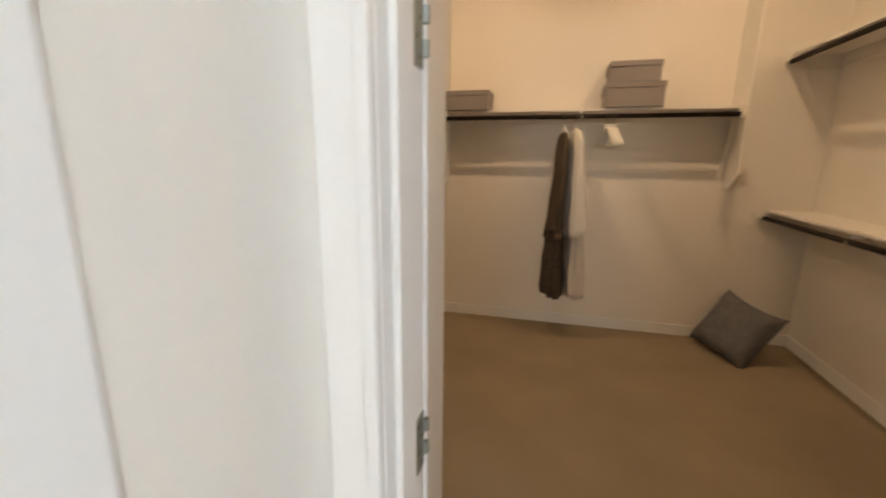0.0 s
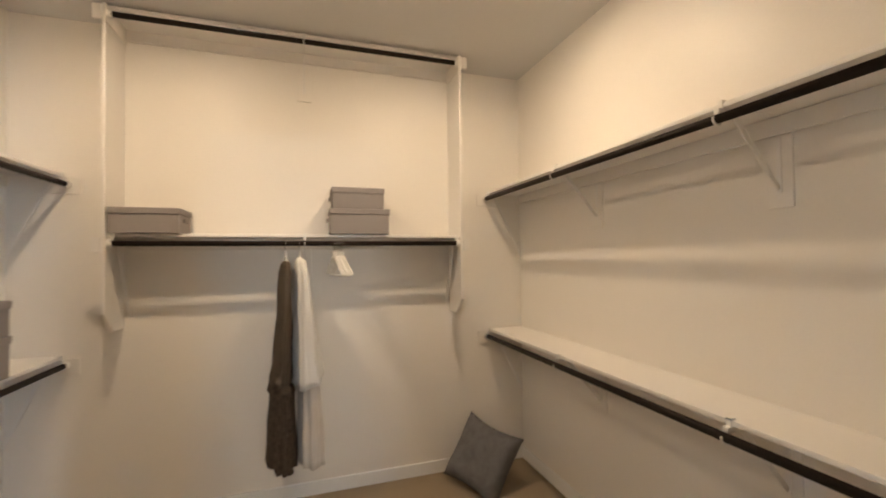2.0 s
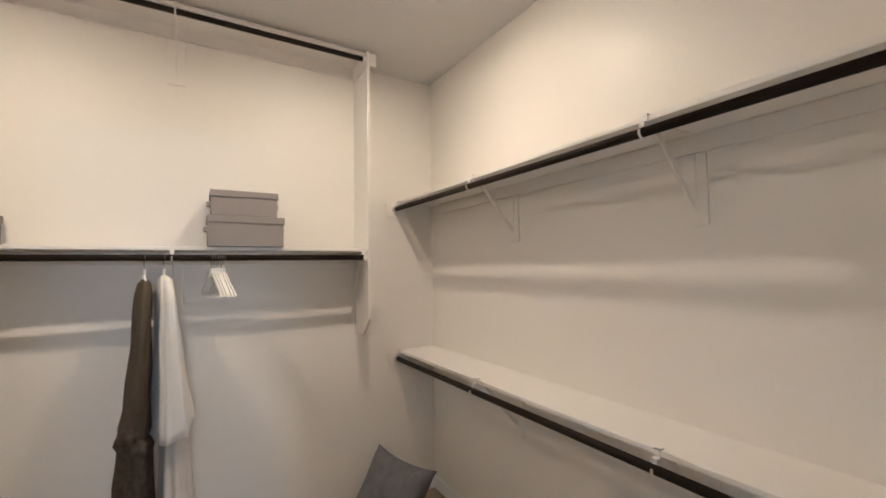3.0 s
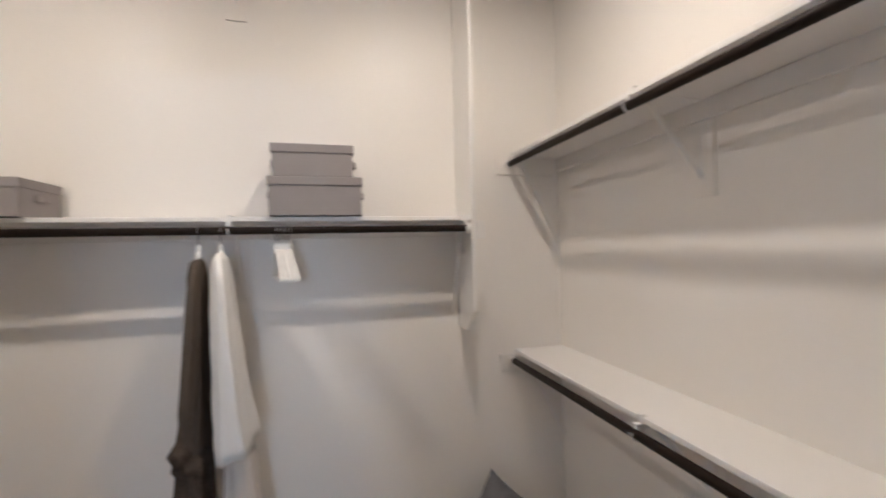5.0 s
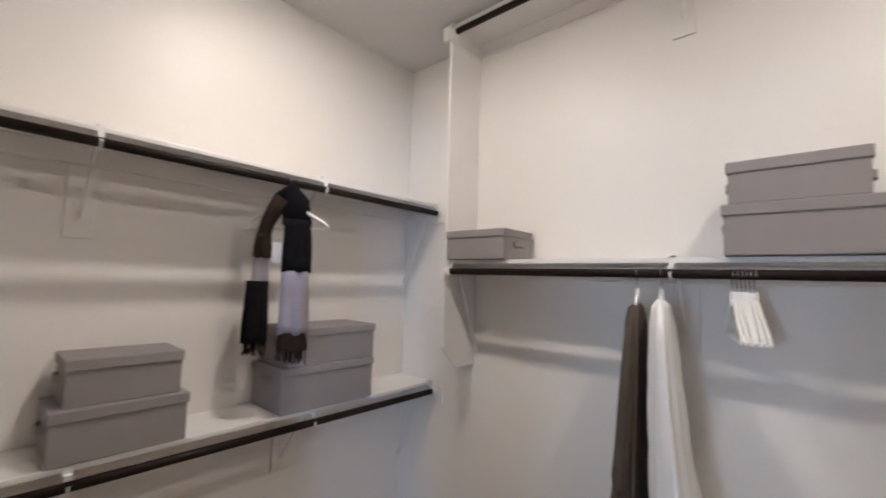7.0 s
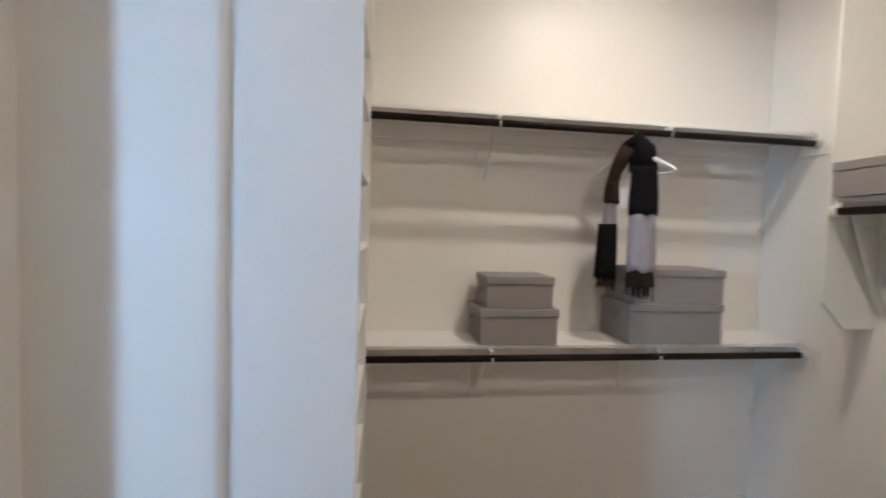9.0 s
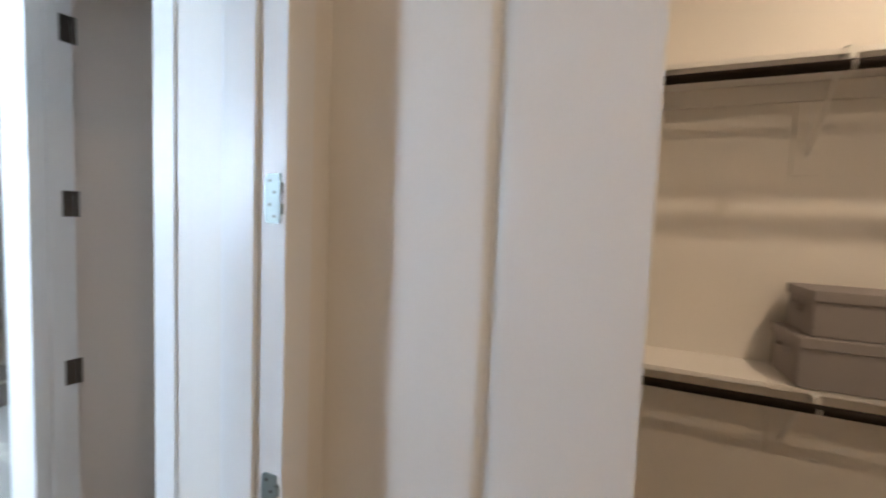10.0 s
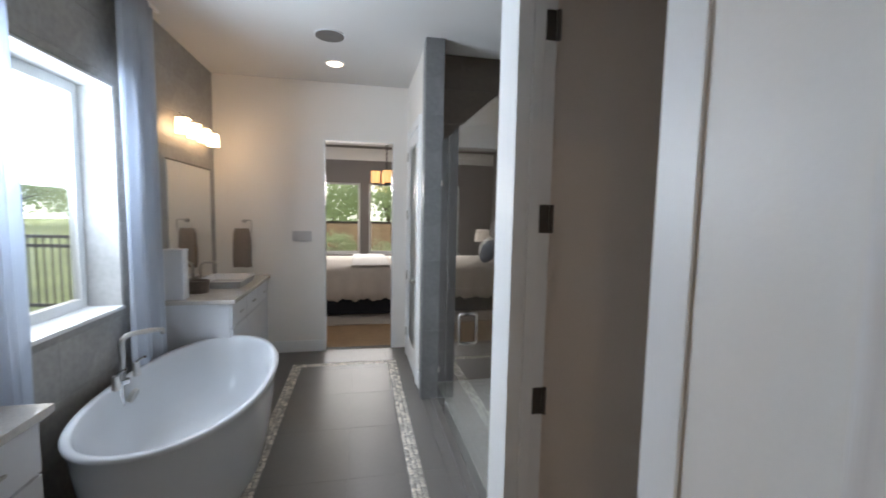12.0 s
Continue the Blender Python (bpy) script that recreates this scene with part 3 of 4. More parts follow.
strand(SXO, -0.082, 0.030, 0.031, [(1.89, 1.79, SCARF_BROWN, "brown_band")], 31)
strand(SXO, -0.086, 0.024, 0.027, [(1.80, 1.66, SCARF_GREY, "grey_band")], 29)
strand(SXO, -0.094, 0.034, 0.044, [(1.69, 1.43, SCARF_BLACK, "black_band")], 30)
rnd = random.Random(4)
for cx, cy, hy, zt in ((SXO, 0.055, 0.055, 1.41), (SXO - 0.005, -0.094, 0.042, 1.44)):
    bm = bmesh.new()
    for k in range(16):
        y = cy + hy * (2 * k / 15 - 1)
        x = cx + rnd.uniform(-0.025, 0.025)
        tube(bm, [(x, y, zt - Z0), (x + rnd.uniform(-0.006, 0.006), y + rnd.uniform(-0.006, 0.006), zt - 0.035 - Z0), (x, y + rnd.uniform(-0.01, 0.01), zt - rnd.uniform(0.055, 0.075) - Z0)], 0.0035, 5)
    part("fringe", bm, SCARF_BROWN, scarf, "dark knotted fringe")
part("paper_tag", B(SXO, SXO + 0.003, -0.045, -0.005, 1.77 - Z0, 1.86 - Z0), LINEN, scarf, "small white paper tag")

# cushion leaning in the corner
cushion = thing("throw_cushion", 1.385, 3.235, 0.0, "dark grey woven square cushion standing on its corner", "cushion")
bm = bmesh.new()
n = 22
L, T = 0.49, 0.105
top, bot = {}, {}
for i in range(n + 1):
    for j in range(n + 1):
        u, v = 2 * i / n - 1, 2 * j / n - 1
        pinch = 1 - 0.13 * (1 - u * u) * abs(v) ** 3 - 0.0
        pinch2 = 1 - 0.13 * (1 - v * v) * abs(u) ** 3
        th = T * max(0.0, (1 - u ** 4) * (1 - v ** 4)) ** 0.5 + 0.03 * noise.noise((u * 2.2, v * 2.2, 3)) * (1 - u * u) * (1 - v * v)
        x, z = u * L / 2 * pinch2, v * L / 2 * pinch
        top[i, j] = bm.verts.new((x, -th, z))
        bot[i, j] = top[i, j] if i in (0, n) or j in (0, n) else bm.verts.new((x, th, z))
for i in range(n):
    for j in range(n):
        bm.faces.new((top[i, j], top[i + 1, j], top[i + 1, j + 1], top[i, j + 1]))
        bm.faces.new((bot[i, j + 1], bot[i + 1, j + 1], bot[i + 1, j], bot[i, j]))
cov = part("cover", bm, CUSHION, cushion, smooth=True)
u = Vector((0.236, -0.42, -0.07)).normalized()
v = Vector((0.264, -0.02, 0.325))
v = (v - 0.8 * u * v.dot(u)).normalized()
w = v.cross(u).normalized()
cov.matrix_local = Matrix(((u.x, w.x, v.x, 0), (u.y, w.y, v.y, 0), (u.z, w.z, v.z, 0), (0, 0, 0, 1)))
cushion.matrix_world = pose(1.362, 3.215, 0.205)

# ---- setting: bath ----
BX0, BX1 = -1.62, XW + 0.27
floor_bath = struct("floor_bath", B(BX0, BX1, YE - 0.125, YD + 0.088, -0.12, -0.006), GROUT, "grey tiled bathroom floor with pebble border")
bm = bmesh.new()
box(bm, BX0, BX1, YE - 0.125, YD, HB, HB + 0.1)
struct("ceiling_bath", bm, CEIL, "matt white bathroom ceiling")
WY0, WY1, WZ0, WZ1 = -2.49, -1.30, 0.955, 2.395
bm = bmesh.new()
box(bm, XW, XW + 0.27, YE - 0.125, WY0, 0, HB)
box(bm, XW, XW + 0.27, WY1, YD, 0, HB)
box(bm, XW, XW + 0.27, WY0, WY1, 0, WZ0)
box(bm, XW, XW + 0.27, WY0, WY1, WZ1, HB)
wall_window = struct("wall_bath_window", bm, WTILE, "grey stone tiled wall with large window")
OX0, OX1, OH = -0.190, 0.595, 2.43
bm = bmesh.new()
box(bm, OX1 + 0.001, XW, YE - 0.125, YE, 0, HB)
box(bm, XP - 0.12, OX0 - 0.001, YE - 0.125, YE, 0, HB)
box(bm, OX0 - 0.001, OX1 + 0.001, YE - 0.125, YE, OH, HB)
struct("wall_bath_end", bm, PAINT, "warm white painted end wall with open doorway")
# toilet room, its wall and doorway
WCY0, WCY1 = -0.790, -0.076
bm = bmesh.new()
box(bm, XS - 0.13, XS, WCY1 + 0.02, YD, 0, HB)
box(bm, XS - 0.13, XS, -0.975, WCY0 - 0.02, 0, HB)
box(bm, XS - 0.13, XS, WCY0 - 0.02, WCY1 + 0.02, DH + 0.02, HB)
struct("wall_toilet_room", bm, PAINT, "white painted wall with toilet room doorway")
struct("wall_toilet_room_side", B(BX0, XS - 0.131, -1.02, -0.90, 0, HB), WC_WARM_LIT, "painted toilet room wall in shade, warm light put into its colour")
struct("wall_toilet_room_back", B(BX0 - 0.12, BX0, -1.02, 0.82, 0, HB), WC_WARM_LIT, "painted toilet room back wall with warm light in its colour")
struct("wall_toilet_room_closet", B(BX0, XT - 0.131, 0.70, 0.82, 0, HB), WC_WARM_LIT, "painted toilet room wall against closet, warm light in its colour")
baseboard("baseboard_toilet_room", BX0, XS - 0.135, -0.90, -0.886, 0.13)
struct("floor_toilet_room", B(BX0, XT - 0.131, YD + 0.088, 0.70, -0.12, -0.004), TILE, "grey tiled toilet room floor")
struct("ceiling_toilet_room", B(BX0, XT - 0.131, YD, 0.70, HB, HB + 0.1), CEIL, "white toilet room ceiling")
door_2 = tagged(new("door_2"), "white cased toilet room doorway with dark bronze hinges", "doorway", kind="structure")
for y0, y1 in ((WCY0 - 0.02, WCY0), (WCY1, WCY1 + 0.02)):
    part("jamb", B(XS - 0.134, XS + 0.004, y0, y1, 0, DH, bev=0.002), TRIM, door_2)
part("head", B(XS - 0.134, XS + 0.004, WCY0 - 0.02, WCY1 + 0.02, DH, DH + 0.02), TRIM, door_2)
part("stop", B(XS - 0.085, XS - 0.045, WCY0, WCY0 + 0.012, 0, DH, bev=0.003), TRIM, door_2)
part("stop", B(XS - 0.085, XS - 0.045, WCY1 - 0.012, WCY1, 0, DH, bev=0.003), TRIM, door_2)
for y0, y1 in ((-0.972, WCY0 + 0.003), (WCY1 - 0.003, WCY1 + 0.088)):
    bm = bmesh.new()
    box(bm, XS + 0.001, XS + 0.008, y0, y1, 0, DH + 0.088, bev=0.003)
    part("casing", bm, TRIM, door_2)
part("casing", B(XS + 0.001, XS + 0.014, WCY0 + 0.003, WCY1 - 0.003, DH, DH + 0.088, bev=0.005), TRIM, door_2)
for z in (2.272, 1.612, 0.943, 0.280):
    bm = bmesh.new()
    box(bm, XS - 0.128, XS - 0.092, WCY0 + 0.0005, WCY0 + 0.004, z - 0.05, z + 0.05, bev=0.001)
    hg = part("hinge", bm, HINGE, door_2, "oiled bronze hinge")
    part("knuckle", cyl(bmesh.new(), (XS - 0.136, WCY0 + 0.006, z - 0.05), (XS - 0.136, WCY0 + 0.006, z + 0.05), 0.008, n=12), HINGE, hg)
# shower
SY0, SYB, SY1, SX = -2.875, -3.20, -1.021, -0.478
struct("wall_shower_back", B(BX0 - 0.12, BX0, SYB - 0.12, -1.02, 0, HB), STILE, "brown grey tiled shower back wall")
wall_shower = struct("wall_shower_end", B(BX0, -0.486, SYB - 0.12, SYB, 0, HB), STILE, "brown grey tiled shower end wall")
wall_column = struct("wall_shower_column", B(-0.485, -0.335, -3.0, SY0, 0, HB), COLTILE, "grey stone tiled wall end beside shower glass")
struct("floor_shower", B(BX0, SX - 0.06, SYB, SY1, -0.005, 0.012), SHOWERPEB, "light pebble shower floor")
struct("curb_shower", B(SX - 0.06, SX + 0.06, SY0, SY1, -0.006, 0.004), TILE, "flush grey shower threshold")
struct("wall_bath_panel", B(-0.485, XP, YE, -3.0, 0, HB), PAINT, "white painted wall with glazed door")
baseboard("baseboard_bath_end", OX1 + 0.012, 1.2, YE, YE + 0.015, 0.135)
baseboard("baseboard_bath_panel", XP, XP + 0.015, -3.25, -3.0, 0.135)
glass = thing("shower_screen", SX, -1.95, 0, "clear frameless glass shower screen and door", "shower screen")
part("fixed_pane", B(-0.005, 0.005, SY0 + 1.95 + 0.003, -0.62, 0.006, 2.22), SHOWER_GLASS, glass).visible_shadow = False
dr = part("door_pane", B(-0.005, 0.005, -0.612, 0.922, 0.012, 2.22), SHOWER_GLASS, glass)
dr.visible_shadow = False
for sg in (-1, 1):
    tube_pts = [(sg * 0.006, 0.04, 0.80), (sg * 0.055, 0.04, 0.80), (sg * 0.06, 0.04, 0.81), (sg * 0.06, 0.04, 0.98), (sg * 0.055, 0.04, 0.99), (sg * 0.006, 0.04, 0.99)]
    part("pull_handle", tube(bmesh.new(), tube_pts, 0.010, 10), CHROME, dr, "chrome D-shaped pull", smooth=True)
for z in (0.25, 1.85):
    part("clip", B(-0.012, 0.012, SY0 + 1.95 + 0.003, SY0 + 1.95 + 0.05, z, z + 0.05, bev=0.003), CHROME, glass, "chrome glass clip")
part("floor_clip", B(-0.012, 0.012, -0.70, -0.65, 0.005, 0.05, bev=0.003), CHROME, glass, "chrome glass clip")
# glazed door past the shower
door_3 = tagged(new("door_3"), "white door with frosted glass pane and nickel hinges", "door", kind="structure")
GY0, GY1 = -4.02, -3.27
part("leaf", B(XP + 0.001, XP + 0.02, GY0, GY0 + 0.12, 0.01, DH - 0.02, bev=0.002), TRIM, door_3)
part("leaf", B(XP + 0.001, XP + 0.02, GY1 - 0.12, GY1, 0.01, DH - 0.02, bev=0.002), TRIM, door_3)
part("rail", B(XP + 0.001, XP + 0.02, GY0 + 0.12, GY1 - 0.12, 0.01, 0.25, bev=0.002), TRIM, door_3)
part("rail", B(XP + 0.001, XP + 0.02, GY0 + 0.12, GY1 - 0.12, DH - 0.15, DH - 0.02, bev=0.002), TRIM, door_3)
part("glass_pane", B(XP + 0.004, XP + 0.012, GY0 + 0.12, GY1 - 0.12, 0.25, DH - 0.15), FROST, door_3, "frosted glass pane")
for y0, y1 in ((GY0 - 0.09, GY0 - 0.004), (GY1 + 0.004, GY1 + 0.09)):
    part("casing", B(XP + 0.001, XP + 0.028, y0, y1, 0, DH + 0.07, bev=0.004), TRIM, door_3)
part("casing", B(XP + 0.001, XP + 0.028, GY0 - 0.004, GY1 + 0.004, DH - 0.01, DH + 0.07, bev=0.004), TRIM, door_3)
for z in (2.23, 1.6, 0.93, 0.28):
    part("hinge", cyl(bmesh.new(), (XP + 0.026, GY0 - 0.002, z - 0.05), (XP + 0.026, GY0 - 0.002, z + 0.05), 0.010, n=12), NICKEL, door_3, "satin nickel hinge")
hd = part("lever_handle", cyl(bmesh.new(), (XP + 0.02, GY1 - 0.06, 0.96), (XP + 0.06, GY1 - 0.06, 0.96), 0.012), NICKEL, door_3, "satin nickel lever")
part("lever", tube(bmesh.new(), [(XP + 0.058, GY1 - 0.06, 0.96), (XP + 0.06, GY1 - 0.12, 0.96), (XP + 0.058, GY1 - 0.17, 0.958)], 0.008, 8), NICKEL, hd)
# doorway to the bedroom
door_4 = tagged(new("door_4"), "white cased opening between bathroom and bedroom", "doorway", kind="structure")
part("jamb", B(OX0, OX0 + 0.012, YE - 0.128, YE + 0.003, 0, OH, bev=0.002), TRIM, door_4)
part("jamb", B(OX1 - 0.012, OX1, YE - 0.128, YE + 0.003, 0, OH, bev=0.002), TRIM, door_4)
part("head", B(OX0, OX1, YE - 0.128, YE + 0.003, OH - 0.012, OH), TRIM, door_4)

# window
window_1 = tagged(new("window_1"), "large white framed window with deep stone sill", "window", kind="structure")
XG = XW + 0.195
part("window_sill", B(XW - 0.012, XW + 0.25, WY0 + 0.001, WY1 - 0.001, WZ0, WZ0 + 0.022, bev=0.003), TRIM, window_1)
part("reveal", B(XW - 0.001, XG, WY0 + 0.001, WY0 + 0.014, WZ0 + 0.022, WZ1), REVEAL, window_1)
part("reveal", B(XW - 0.001, XG, WY1 - 0.014, WY1 - 0.001, WZ0 + 0.022, WZ1), REVEAL, window_1)
part("reveal", B(XW - 0.001, XG, WY0 + 0.014, WY1 - 0.014, WZ1 - 0.014, WZ1 - 0.001), REVEAL, window_1)
part("window_frame", B(XG, XG + 0.05, WY0 + 0.014, WY0 + 0.075, WZ0 + 0.022, WZ1 - 0.014, bev=0.004), VINYL, window_1)
part("window_frame", B(XG, XG + 0.05, WY1 - 0.075, WY1 - 0.014, WZ0 + 0.022, WZ1 - 0.014, bev=0.004), VINYL, window_1)
part("window_frame", B(XG, XG + 0.05, WY0 + 0.075, WY1 - 0.075, WZ0 + 0.022, WZ0 + 0.083, bev=0.004), VINYL, window_1)
part("window_frame", B(XG, XG + 0.05, WY0 + 0.075, WY1 - 0.075, WZ1 - 0.08, WZ1 - 0.014, bev=0.004), VINYL, window_1)
part("pane", B(XG + 0.02, XG + 0.026, WY0 + 0.075, WY1 - 0.075, WZ0 + 0.083, WZ1 - 0.08), GLASS, window_1).visible_shadow = False


def curtain(y0, y1, label, seed):
    c = thing("curtain", XW - 0.10, (y0 + y1) / 2, 0.0, label, "curtain", "white curtains beside window")
    bm = bmesh.new()
    n = 90
    rnd = random.Random(seed)
    ph = rnd.uniform(0, 6)
    rows = []
    for z in [0.015 + 3.0 * k / 14 for k in range(15)]:
        row = []
        g = 1.0 - 0.35 * (z / 2.9)
        for k in range(n + 1):
            u = k / n
            y = (y0 + (y1 - y0) * u) - (y0 + y1) / 2
            row.append((0.030 * g * math.sin(u * 30 + ph + 0.25 * math.sin(3 * z)) + 0.012 * math.sin(u * 13 + ph), y, z))
        rows.append(row)
    loft(bm, rows, closed=False)
    ob = part("cloth", bm, DRAPE, c, smooth=True)
    sm = ob.modifiers.new("thick", "SOLIDIFY")
    sm.thickness = 0.002
    return c


curtain(-2.86, -2.36, "white sheer floor-length curtain drawn beside window", 1)
curtain(-1.52, -1.14, "white sheer floor-length curtain hanging beside second vanity", 2)
track = thing("curtain_track", XW - 0.10, -2.0, HB, "slim white curtain track fixed to the ceiling", "curtain track")
part("rail", B(-0.012, 0.012, -0.90, 0.90, -0.022, -0.001, bev=0.003), TRIM, track)
for k in range(9):
    part("glider", B(-0.006, 0.006, -0.84 + 0.06 * k, -0.832 + 0.06 * k, -0.034, -0.0225), TRIM, track)

# ---- bath things ----
tub = thing("bathtub", 1.198, -2.145, 0, "white oval freestanding bathtub with flared rim", "bathtub")
n = 72


def oval(a, b, z, tilt=0.0):
    return [(a * math.copysign(abs(math.cos(q)) ** 0.92, math.cos(q)), b * math.copysign(abs(math.sin(q)) ** 0.92, math.sin(q)), z + tilt * math.sin(q) ** 2) for q in (2 * math.pi * k / n for k in range(n))]


A, Bb = 0.455, 0.880
rings = [oval(A * 0.81, Bb * 0.85, 0.0), oval(A * 0.825, Bb * 0.862, 0.02), oval(A * 0.87, Bb * 0.895, 0.15), oval(A * 0.92, Bb * 0.935, 0.32), oval(A * 0.962, Bb * 0.967, 0.47), oval(A * 0.975, Bb * 0.98, 0.535, 0.015), oval(A * 1.0, Bb * 1.0, 0.548, 0.02), oval(A * 1.004, Bb * 1.002, 0.562, 0.02), oval(A * 0.985, Bb * 0.992, 0.572, 0.02), oval(A * 0.93, Bb * 0.965, 0.572, 0.02), oval(A * 0.905, Bb * 0.95, 0.56, 0.02), oval(A * 0.86, Bb * 0.90, 0.42), oval(A * 0.78, Bb * 0.80, 0.25), oval(A * 0.66, Bb * 0.66, 0.15), oval(A * 0.4, Bb * 0.45, 0.125), oval(A * 0.05, Bb * 0.05, 0.12)]
part("shell", loft(bmesh.new(), rings), PORCELAIN, tub, smooth=True)
part("overflow_cover", cyl(bmesh.new(), (0.362, -0.065, 0.464), (0.382, -0.065, 0.472), 0.043, n=24), NICKEL, tub, "round satin nickel overflow")
faucet = thing("tub_faucet", 1.59, -2.15, 0.0, "chrome floor-standing tub faucet with gooseneck and handles", "faucet")
part("spout", tube(bmesh.new(), [(0, 0, 0.58), (0, 0, 0.81), (-0.004, -0.004, 0.84), (-0.02, -0.02, 0.858), (-0.06, -0.06, 0.862), (-0.13, -0.13, 0.858), (-0.155, -0.155, 0.85), (-0.158, -0.158, 0.825)], 0.015, 14), NICKEL, faucet, smooth=True)
for y, h in ((-0.11, 0.70), (0.11, 0.70)):
    st = part("handle", cyl(bmesh.new(), (-0.02, y, 0.575), (-0.02, y, h - 0.04), 0.023, 0.018, n=18), NICKEL, faucet, smooth=False)
    part("lever", tube(bmesh.new(), [(-0.02, y, h - 0.04), (-0.045, y, h - 0.02), (-0.08, y + 0.02, h)], 0.008, 8), CHROME, st)
part("base_ring", cyl(bmesh.new(), (0, 0, 0.572), (0, 0, 0.595), 0.033, n=24), CHROME, faucet)
part("riser", cyl(bmesh.new(), (0.02, 0, 0.0), (0.02, 0, 0.58), 0.02, n=16), CHROME, faucet)


def vanity(x0, x1, y0, y1, label):
    v = thing("vanity_cabinet", (x0 + x1) / 2, (y0 + y1) / 2, 0, label, "vanity", "bathroom vanities")
    cx, cy = (x0 + x1) / 2, (y0 + y1) / 2

    def P(name, a, b, c, d, e, f, m=CABINET, parent=v, bev=0.003):
        return part(name, B(a - cx, b - cx, c - cy, d - cy, e, f, bev=bev), m, parent)
    P("body", x0 + 0.025, x1 - 0.002, y0 + 0.004, y1 - 0.012, 0.09, 0.865)
    P("toe_kick", x0 + 0.08, x1 - 0.002, y0 + 0.004, y1 - 0.03, 0.0, 0.09)
    k = 3
    w = (y1 - y0 - 0.03) / k
    for q in range(k):
        a = y0 + 0.012 + q * w
        dw = P("drawer_front", x0 + 0.006, x0 + 0.0245, a + 0.004, a + w - 0.004, 0.66, 0.85)
        P("pull", x0 - 0.016, x0 - 0.006, a + w / 2 - 0.05, a + w / 2 + 0.05, 0.75, 0.76, NICKEL, dw, 0.002)
        d = P("cabinet_door", x0 + 0.006, x0 + 0.0245, a + 0.004, a + w - 0.004, 0.105, 0.65)
        P("panel", x0 + 0.002, x0 + 0.0055, a + 0.055, a + w - 0.055, 0.16, 0.595, CABINET, d, 0.001)
    return v


vanity(1.205, XW, YE, -2.965, "white painted vanity cabinet with drawers against end wall")
ct = tagged(part("countertop", B(1.18, XW - 0.001, YE + 0.001, -2.945, 0.866, 0.90, bev=0.004), QUARTZ), "speckled tan stone countertop on white vanity", "countertop")
vanity(1.33, XW, -1.125, YD - 0.03, "white painted vanity cabinet beside bathtub")
tagged(part("countertop", B(1.305, XW - 0.001, -1.145, YD - 0.027, 0.866, 0.90, bev=0.004), QUARTZ), "glossy speckled stone countertop beside bathtub", "countertop")
# vessel sink, faucet, basket, canister
sink = thing("sink_basin", 1.47, -3.72, 0.9005, "white rectangular vessel sink on stone counter", "sink")
bm = bmesh.new()
loft(bm, [[(sx * w, sy * d, z) for sx, sy in ((-1, -1), (1, -1), (1, 1), (-1, 1))] for w, d, z in ((0.19, 0.24, 0), (0.20, 0.25, 0.05), (0.21, 0.265, 0.055), (0.21, 0.265, 0.065), (0.195, 0.25, 0.066), (0.16, 0.21, 0.015))])
part("basin", bm, PORCELAIN, sink)
fc = thing("sink_faucet", 1.69, -3.72, 0.9005, "nickel gooseneck sink faucet on counter", "faucet")
part("spout", tube(bmesh.new(), [(0, 0, 0), (0, 0, 0.17), (-0.01, 0, 0.20), (-0.04, 0, 0.215), (-0.12, 0, 0.215), (-0.135, 0, 0.205), (-0.138, 0, 0.18)], 0.012, 12), NICKEL, fc, smooth=True)
part("handle", cyl(bmesh.new(), (-0.01, 0.09, 0), (-0.01, 0.09, 0.06), 0.015), NICKEL, fc)
bk = thing("wicker_basket", 1.58, -3.30, 0.9005, "small dark wicker basket on vanity counter", "basket")
bm = bmesh.new()
for k in range(7):
    z = 0.008 + k * 0.0155
    w, d = 0.085 + 0.002 * k, 0.065 + 0.002 * k
    pts = [(w * math.cos(q), d * math.sin(q), z) for q in (2 * math.pi * j / 24 for j in range(25))]
    tube(bm, pts, 0.0085, 6)
part("weave", bm, BASKET, bk)
cn = thing("tissue_canister", 1.635, -3.03, 0.9005, "tall grey white canister on vanity counter", "canister")
part("body", B(-0.075, 0.075, -0.055, 0.055, 0, 0.40, bev=0.008), CABINET, cn)
part("rim", B(-0.078, 0.078, -0.058, 0.058, 0.385, 0.402, bev=0.004), CABINET, cn)
# mirror and vanity light
mi = thing("wall_mirror", XW - 0.012, -3.65, 1.475, "large rectangular mirror with thin dark frame", "mirror")
part("mirror_glass", B(-0.004, 0.0, -0.495, 0.485, -0.535, 0.545), MIRROR, mi)
part("frame", B(-0.009, 0.002, -0.505, 0.495, 0.545, 0.556), FRAME_DARK, mi)
part("backing", B(0.0005, 0.0035, -0.495, 0.485, -0.535, 0.545), VINYL, mi)
vl = thing("vanity_light", XW - 0.001, -3.62, 2.33, "four-shade nickel vanity light glowing above mirror", "wall lamp")
part("back_plate", B(-0.022, 0.0, -0.16, 0.16, -0.05, 0.06, bev=0.004), NICKEL, vl)
part("bar", tube(bmesh.new(), [(-0.11, -0.40, 0.065), (-0.11, 0.42, 0.065)], 0.010, 10), NICKEL, vl)
for y in (-0.1, 0.1):
    part("arm", tube(bmesh.new(), [(-0.02, y, 0.02), (-0.07, y, 0.05), (-0.11, y, 0.065)], 0.008, 8), NICKEL, vl)
